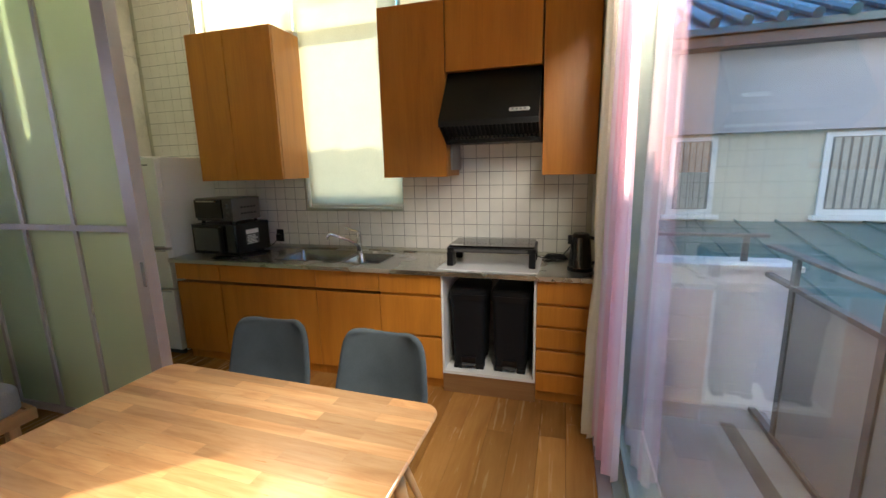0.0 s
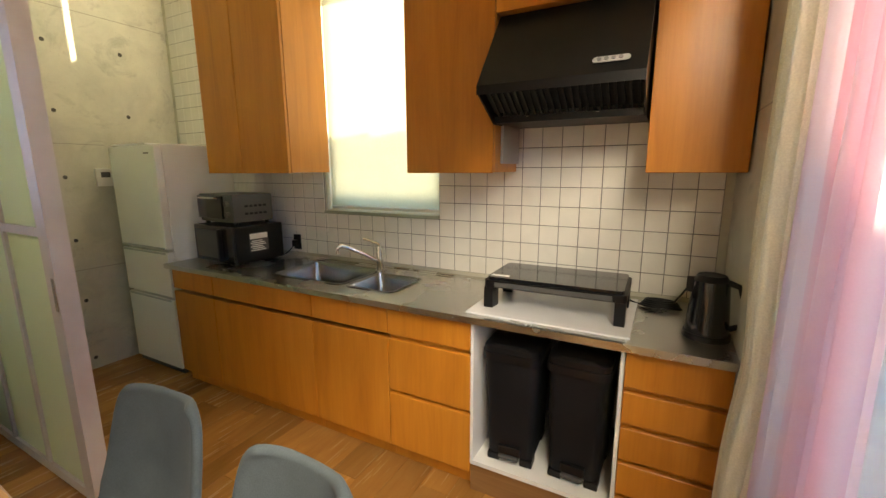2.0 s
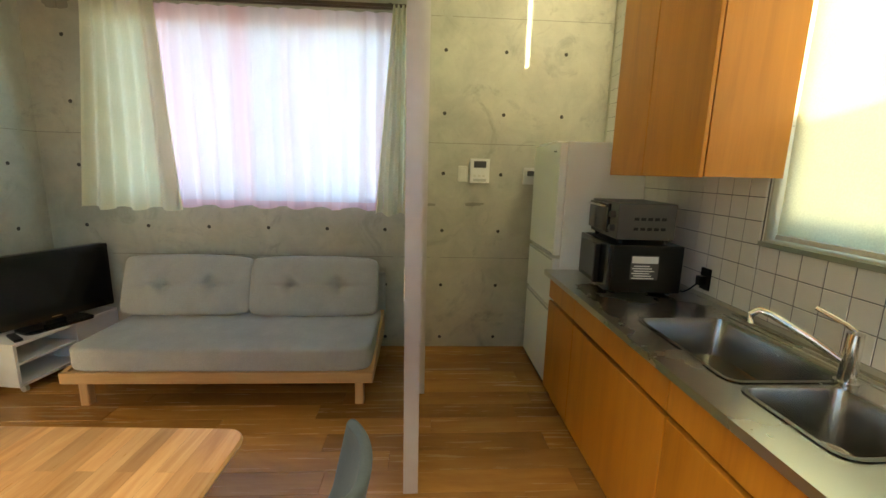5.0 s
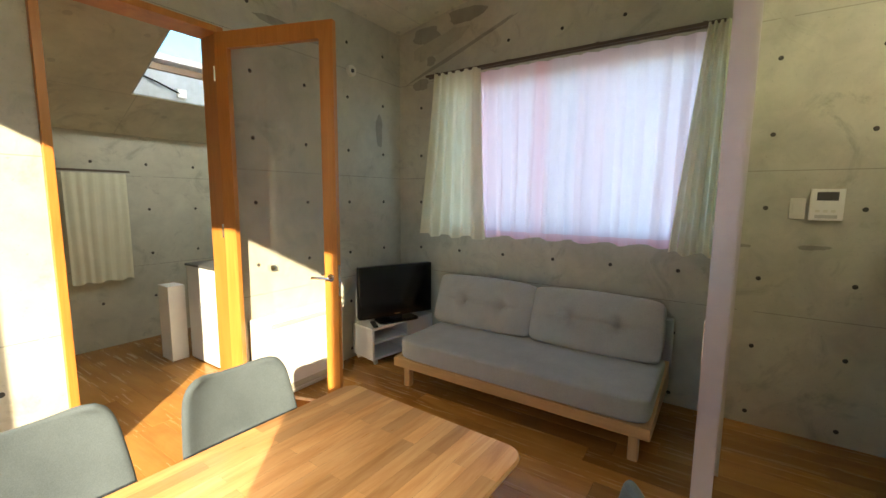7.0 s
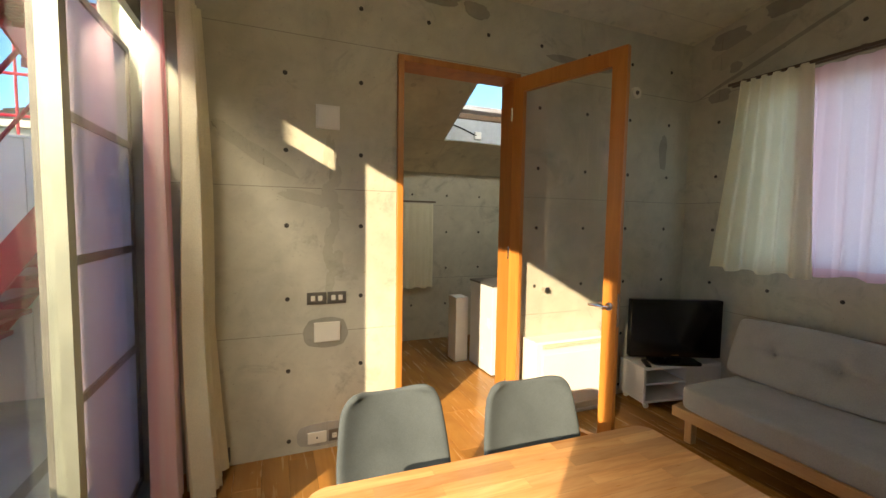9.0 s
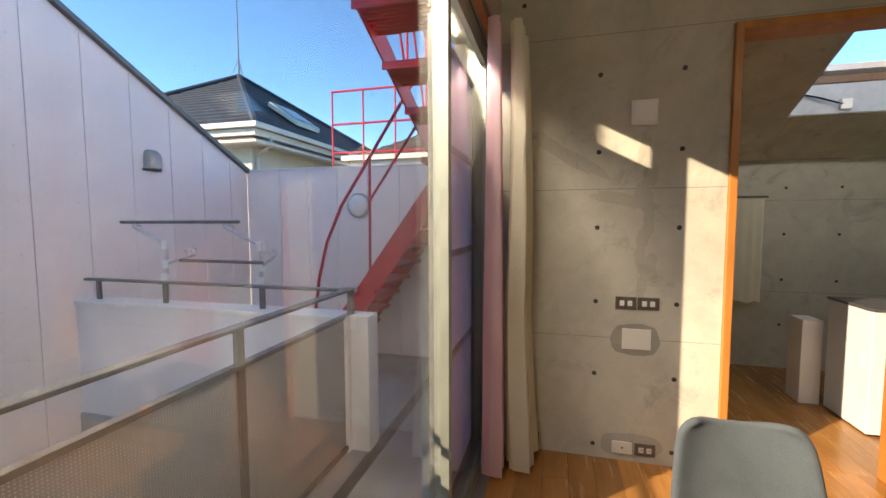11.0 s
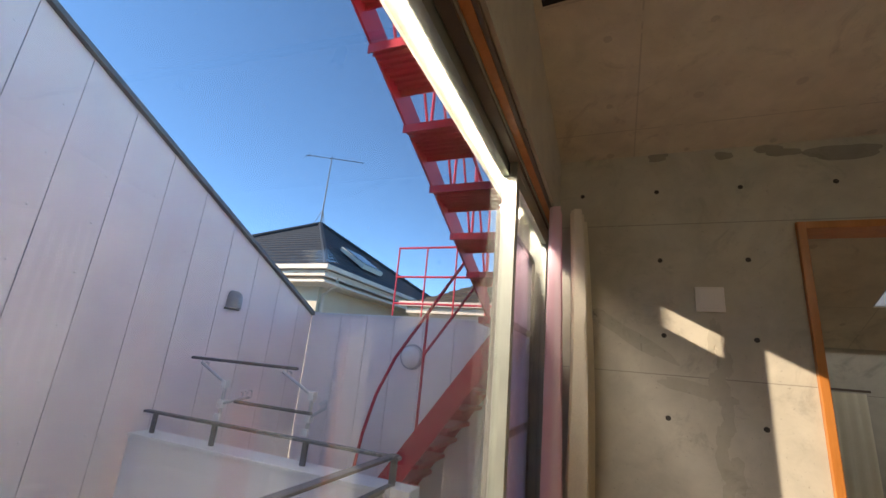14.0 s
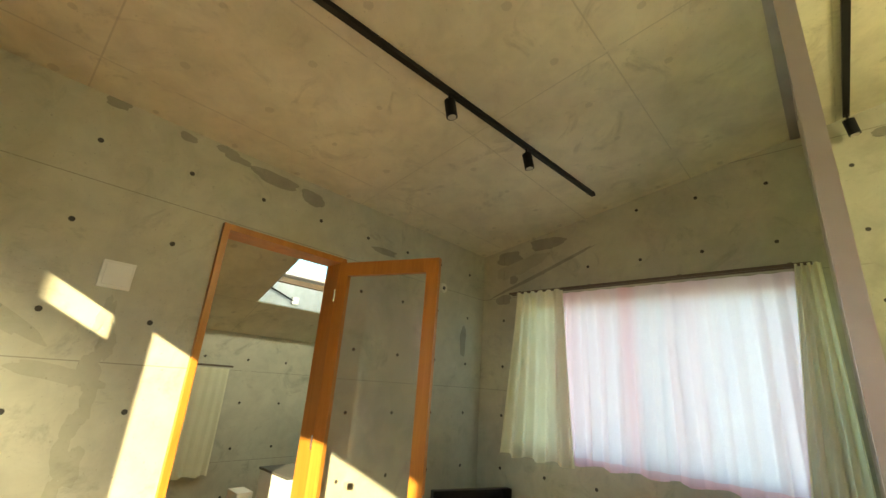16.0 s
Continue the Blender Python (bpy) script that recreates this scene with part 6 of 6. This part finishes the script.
def hip_house(label, cx, cyy, hx, hy, ez, pz, wall_z=-3.2, rows=18, slate=None):
    h = thing("house", label, "house", (cx, cyy, 0))
    part("wall", box(-hx + 0.7, hx - 0.7, -hy + 0.7, hy - 0.7, wall_z, ez - 0.02), CREAMWALL, h)
    bm = bmesh.new()
    for k in range(rows):
        f0, f1 = k / rows, (k + 1) / rows
        z0, z1 = ez + (pz - ez) * f0, ez + (pz - ez) * f1
        a, b = [(hx * (1 - f), hy * (1 - f)) for f in (f0, f1)]
        b = (max(b[0], 0.02), max(b[1], 0.02))
        lo = [bm.verts.new((sx * a[0], sy * a[1], z0 + 0.03)) for sx, sy in ((-1, -1), (1, -1), (1, 1), (-1, 1))]
        hi = [bm.verts.new((sx * b[0], sy * b[1], z1)) for sx, sy in ((-1, -1), (1, -1), (1, 1), (-1, 1))]
        un = [bm.verts.new((sx * a[0], sy * a[1], z0)) for sx, sy in ((-1, -1), (1, -1), (1, 1), (-1, 1))]
        for i in range(4):
            j = (i + 1) % 4
            bm.faces.new((lo[i], lo[j], hi[j], hi[i]))
            bm.faces.new((un[i], un[j], lo[j], lo[i]))
        if k == 0:
            bm.faces.new(un)
    part("roof", bm, slate or SLATE, h, "tiled hipped roof")
    bm = bmesh.new()
    for i, (w, z0, z1) in enumerate(((0.06, -0.02, 0.10), (-0.10, -0.18, -0.021), (-0.35, -0.36, -0.181))):
        a, b = hx + w, hy + w
        bx(bm, -a, a, -b, -b + 0.1, ez + z0, ez + z1), bx(bm, -a, a, b - 0.1, b, ez + z0, ez + z1)
        bx(bm, -a, -a + 0.1, -b + 0.1, b - 0.1, ez + z0, ez + z1), bx(bm, a - 0.1, a, -b + 0.1, b - 0.1, ez + z0, ez + z1)
    bx(bm, -hx + 0.02, hx - 0.02, -hy + 0.02, hy - 0.02, ez - 0.36, ez - 0.30)
    part("eaves", bm, EAVE, h, "cream boxed eaves with gutter")
    return h


ho = hip_house("house with dark slate hipped roof and cream eaves", 11.58, -12.0, 4.87, 5.27, 3.73, 6.94)
part("downpipe", sweep([(-4.75, 4.6, 3.62), (-4.75, 4.55, 3.40), (-4.22, 4.4, 3.15), (-4.22, 4.4, 0.0)], 0.055, 8), EAVE, ho)
rw = part("roof_window", prism([(-3.9, 4.46), (-2.9, 5.12), (-2.95, 5.25), (-3.95, 4.60)], "y", 0.9, 2.2), EAVE, ho, "cream roof window frame")
part("pane", prism([(-3.86, 4.665), (-3.02, 5.215), (-3.025, 5.23), (-3.865, 4.68)], "y", 1.0, 2.1), GLOSSBLACK, rw)
for k in range(9):
    part("snow_guard", box(-4.60, -4.50, -3.6 + k * 0.9, -3.45 + k * 0.9, 3.86, 3.96), SLATE, ho)
for a in (0, 1, 2, 3):
    sx, sy = ((-1, 1), (1, 1), (1, -1), (-1, -1))[a]
    part("hip_cap", sweep([(sx * 4.87, sy * 5.27, 3.79), (0, 0, 7.0)], 0.09, 6), SLATE, ho)
an = thing("antenna", "television aerial on the ridge of the slate roof", "antenna", (11.58, -12.0, 6.94))
part("mast", cyl((0, 0, 0), (0, 0, 3.3), 0.03, 0.02, 8), RAILGREY, an)
part("boom", cyl((1.0, 0.55, 3.20), (-1.25, -0.7, 3.20), 0.018, None, 6), RAILGREY, an)
for k in range(8):
    f, half = k / 7, 0.10 if k < 7 else 0.5
    ex, ey = -1.2 + 2.15 * f, -0.67 + 1.18 * f
    part("element", cyl((ex - half * 0.4, ey + half * 0.8, 3.20 - (0.35 if k == 7 else 0)), (ex + half * 0.4, ey - half * 0.8, 3.20 + (0.35 if k == 7 else 0)), 0.012, None, 5), RAILGREY, an)
for a in (45, 165, 285):
    part("guy_leg", cyl((0.4 * math.cos(radians(a)), 0.4 * math.sin(radians(a)), -0.3), (0, 0, 0.7), 0.012, None, 5), RAILGREY, an)
hip_house("second house with a low brown-grey tiled roof beyond the terrace", 0.8, -12.04, 4.2, 4.2, 3.0, 5.35, slate=BROWNSLATE)

# the house to the north, seen past the balcony
nb = thing("neighbour_house", "cream rendered neighbour house with green metal lower roof", "house", (4.0, 6.0, 0))
part("wall", box(-3.4, 2.6, 0.0, 4.0, -3.2, 1.83), CREAMWALL, nb)
part("upper_band", box(-4.2, 2.6, -0.10, 4.0, 1.831, 2.72), plain("grey_white_band", (0.50, 0.47, 0.46), 0.8, 0, 0.10, 1.0, 0.2, 30), nb, "stained pale concrete band")
part("soffit", box(-4.3, 2.8, -0.35, 4.2, 2.721, 2.82), plain("dark_soffit", (0.16, 0.13, 0.12), 0.7), nb, "dark eaves")
TEAL = plain("green_glazed_tile", (0.035, 0.10, 0.11), 0.22, 0, 0.3, 5, 0.05, coat=0.4)
rf = part("roof", prism([(-0.42, 2.83), (-0.42, 2.90), (2.0, 3.95), (2.0, 2.83)], "x", -4.4, 2.9), TEAL, nb, "green glazed tile roof")
for k in range(24):
    part("roof_tile", sweep([(-4.32 + k * 0.30, -0.46, 2.93), (-4.32 + k * 0.30, 1.9, 3.955)], 0.055, 8), TEAL, rf)
# unseen volume, added so its shadow bounds the sunlight on the dining table
part("upper_storey", box(0.3, 8.0, 0.0, 5.0, 2.83, 3.72), CREAMWALL, nb)
SHADEGLASS = plain("dark_window_glass", (0.22, 0.215, 0.19), 0.08, 0, 0.1, 3, 0, coat=0.3)
for a, b, z0, z1 in ((-2.75, -2.25, 0.88, 1.80), (-1.20, 0.6, 0.88, 1.80)):
    w_ = part("window", box(a, b, -0.03, -0.005, z0, z1), WHITE, nb, "white framed window")
    part("pane", box(a + 0.06, b - 0.06, -0.036, -0.0305, z0 + 0.07, z1 - 0.05), SHADEGLASS, w_)
    part("sill", box(a - 0.06, b + 0.06, -0.09, -0.005, z0 - 0.05, z0 - 0.001), WHITE, w_)
    nn = int((b - a) / 0.09)
    for k in range(nn):
        xx = a + 0.08 + k * (b - a - 0.16) / nn
        part("curtain_fold", box(xx, xx + 0.055, -0.0402, -0.0362, z0 + 0.08, z1 - 0.06), plain("net_curtain", (0.46, 0.43, 0.36), 0.9) if k == 0 and a < -2.5 else bpy.data.materials["net_curtain"], w_)
GREENROOF = plain("green_sheet_roof", (0.10, 0.20, 0.19), 0.45, 0.2, 0.15, 2, 0.08)
lr = part("lower_roof", prism([(-2.55, 0.30), (0.0, 0.74), (0.0, 0.80), (-2.55, 0.36)], "x", -4.2, 2.6), GREENROOF, nb, "green standing-seam metal roof")
for k in range(16):
    xx = -4.1 + k * 0.42
    part("seam", prism([(-2.55, 0.361), (0.0, 0.801), (0.0, 0.826), (-2.55, 0.386)], "x", xx, xx + 0.02), GREENROOF, lr)

# ---- next room's things ----
curtain("short_curtain", "cream curtain over a small window in the next room", "x", -2.10, -1.62, R2S + 0.06, 0.66, 1.68, 6, 0.012, CREAM_LINED, hem=0.01, seed=21)
r2 = thing("curtain_rail", "short brown curtain rail in the next room", "curtain rail", (-1.86, R2S, 1.70))
part("rail", box(-0.27, 0.27, 0.05, 0.066, -0.01, 0.01), BROWN, r2)
part("bracket", box(-0.2, -0.18, 0.0, 0.049, -0.005, 0.005), BROWN, r2)
wm = thing("white_cabinet", "pale glossy white cabinet in the next room", "cabinet", (-2.62, -2.05, 0))
part("body", box(-0.35, 0.42, -0.02, 0.45, 0.012, 0.86, 0.006), plain("pale_blue_white", (0.62, 0.66, 0.66), 0.25, 0, 0.03), wm)
part("top", box(-0.36, 0.43, -0.03, 0.46, 0.8605, 0.88, 0.004), DARKGREY, wm, "dark top")
part("plinth", box(-0.34, 0.41, -0.01, 0.44, 0.0, 0.0115), BLACK, wm)
lp = thing("boxed_duct", "narrow white boxed duct standing by the cabinet", "duct", (-2.12, -2.20, 0))
part("board", box(-0.07, 0.07, -0.10, 0.10, 0.0, 0.68, 0.004), WHITE, lp)

# ---- mortar patches on the concrete ----
PATCH = concrete("grey_mortar_patch", (0.31, 0.30, 0.25), seams=False)
PATCH_PALE = concrete("pale_mortar_patch", (0.38, 0.37, 0.33), seams=False)


def patch(wall, cx, cz, w, h, seed, material, rough=0.25, lean_=0):
    """An uneven skin of mortar, one millimetre thick, on the south wall (x) or the west wall (y)."""
    rg = random.Random(seed)
    n, rise_ = 56, 0.0008 + 0.0003 * (seed % 12)
    waves = [(k, rg.uniform(0, 6.28), rg.uniform(0.4, 1.0) / k ** 0.7) for k in (2, 3, 5, 8, 13)]
    pts = []
    for k in range(n):
        a = math.tau * k / n
        c, s = math.cos(a), math.sin(a)
        q = 1 / max(abs(c), abs(s)) ** 0.3
        r = q * (1 + rough * sum(g * math.sin(k2 * a + p2) for k2, p2, g in waves) * 0.5)
        u, v = c * r * w / 2, s * r * h / 2
        ca, sa = math.cos(radians(lean_)), math.sin(radians(lean_))
        pts.append((cx + u * ca - v * sa, cz + u * sa + v * ca))
    if wall == "wall_south":
        b = prism(pts, "y", YS - 0.0005, YS + rise_)
    else:
        b = prism(pts, "x", XW - 0.0005, XW + rise_)
    ob = part("mortar_patch", b, material)
    ob.parent = scene.objects[wall]


patch("wall_south", -0.60, 0.76, 0.27, 0.20, 3, PATCH, 0.10)
patch("wall_south", -0.59, 0.10, 0.36, 0.15, 5, PATCH_PALE, 0.1)
for k, (cx, cz, w, h) in enumerate(((-0.75, 3.0, 0.10, 0.05), (-1.05, 2.99, 0.16, 0.05), (-1.32, 2.96, 0.34, 0.09), (-1.62, 2.93, 0.20, 0.10), (-2.35, 2.72, 0.28, 0.05), (-2.72, 2.70, 0.26, 0.06), (-3.45, 2.10, 0.09, 0.28), (-0.39, 3.03, 0.12, 0.06), (-0.98, 3.02, 0.14, 0.05))):
    patch("wall_south", cx, cz, w, h, 20 + k, PATCH, 0.4)
for k, (cy_, cz, w, h) in enumerate(((-0.55, 2.98, 0.30, 0.16), (-0.12, 3.08, 0.34, 0.13), (-0.62, 2.55, 0.18, 0.10), (2.30, 3.42, 0.16, 0.06), (2.0, 1.19, 0.10, 0.02), (2.35, 1.2, 0.14, 0.03))):
    patch("wall_west", cy_, cz, w, h, 50 + k, PATCH, 0.45)

STAIN = concrete("damp_stain", (0.43, 0.415, 0.335), seams=False)
patch("wall_south", -0.20, 1.87, 0.46, 0.09, 71, STAIN, 0.5, 33)
patch("wall_south", -0.02, 2.0, 0.07, 0.05, 72, PATCH, 0.4)
patch("wall_south", -0.52, 1.60, 0.34, 0.08, 73, STAIN, 0.5, 12)
for k in range(7):
    patch("wall_south", -0.64 + 0.018 * (-1) ** k, 1.90 - 0.14 * k, 0.055 + 0.02 * (k % 3), 0.19, 80 + k, STAIN, 0.7, 8 * (-1) ** k)
patch("wall_west", -0.20, 2.78, 1.15, 0.035, 75, PATCH, 0.5, 20)
patch("wall_west", -0.42, 2.88, 0.55, 0.16, 76, STAIN, 0.5, 18)
patch("wall_west", -0.50, 2.75, 0.10, 0.08, 77, PATCH, 0.4)

# ---- form-tie holes in the concrete ----
bm = bmesh.new()
cy(bm, (0, 0, -0.001), (0, 0, 0.0012), 0.0145, 0.0135, 12)
bmesh.ops.create_circle(bm, cap_ends=True, segments=8, radius=0.005, matrix=Matrix.Translation((0.003, 0.003, 0.0016)))
TIE = to_mesh("form_tie_hole", bm, DARK_HOLE)
walls = {o.name: o for o in scene.objects if o.get("kind") == "structure"}


def tie(wall, place, turn):
    ob = new("form_tie_hole", TIE)
    ob.parent = walls[wall]
    ob.matrix_world = turn


ROWS_Z = [0.085 + 0.45 * k for k in range(7)]
for k in range(9):
    xx = 0.075 - 0.4475 * k
    for z in ROWS_Z:
        if DOOR[0] - 0.03 < xx < DOOR[1] + 0.03 and z < DOOR[3] + 0.03:
            continue
        tie("wall_south", None, pose(xx, YS, z, -90, 0, 0))
for k in range(10):
    yy = 3.007 - 0.4525 * k
    for z in [0.085 + 0.45 * j for j in range(8)]:
        if (WINW[0] - 0.05 < yy < WINW[1] + 0.05 and WINW[2] - 0.05 < z < WINW[3] + 0.05) or z > ceil_z(yy) - 0.1 or yy < YS + 0.05:
            continue
        tie("wall_west", None, pose(XW, yy, z, 0, 90, 0))
for k in range(6):
    for z in ROWS_Z[:5]:
        tie("room_wall_south", None, pose(-0.95 - 0.45 * k, R2S, z - 0.1, -90, 0, 0))

# ---- kitchen tiles ----
nw = walls["wall_north"]
backing = part("grout", bmesh.new(), GROUT, nw)
bm = bmesh.new()
TX0, TZ0 = -3.72, 0.88
bm2 = bmesh.new()
bx(bm2, 0.0015, 0.0985, 0.0, 0.006, 0.0015, 0.0985)
fr_e = [e for e in bm2.edges if all(v.co.y < 0.001 for v in e.verts)]
bmesh.ops.bevel(bm2, geom=fr_e, offset=0.0018, segments=1, affect="EDGES")
TILE_ME = to_mesh("tile", bm2, TILE)
cells = []
for i in range(40):
    for j in range(29):
        x0, z0 = -3.715 + i * 0.1, 0.881 + j * 0.1
        if x0 + 0.1 > XE:
            continue
        if x0 + 0.1 > WIN_LOW[0] and x0 < WIN_LOW[1] and z0 + 0.1 > WIN_LOW[2] and z0 < WIN_LOW[3]:
            continue
        if x0 + 0.1 > WIN_HIGH[0] and z0 + 0.1 > WIN_HIGH[2] and z0 < WIN_HIGH[3]:
            continue
        if z0 > 3.75:
            continue
        cells.append((x0, z0))
near = [c for c in cells if c[1] < 1.72 and -2.45 < c[0]][:300]
nearset = set(near)
for x0, z0 in near:
    ob = new("tile", TILE_ME)
    ob.parent = nw
    ob.location = (x0, YN - 0.0065, z0)
rest = bmesh.new()
for x0, z0 in cells:
    if (x0, z0) not in nearset:
        bx(rest, x0 + 0.0015, x0 + 0.0985, YN - 0.0065, YN - 0.0005, z0 + 0.0015, z0 + 0.0985)
tagged(part("tiles", rest, TILE, nw), kind="stuff")
for x0, z0 in cells:
    bx(bm, x0, x0 + 0.1, YN - 0.0045, YN - 0.0002, z0, z0 + 0.1)
bmesh.ops.remove_doubles(bm, verts=bm.verts, dist=1e-4)
backing.data = to_mesh("grout", bm, GROUT)
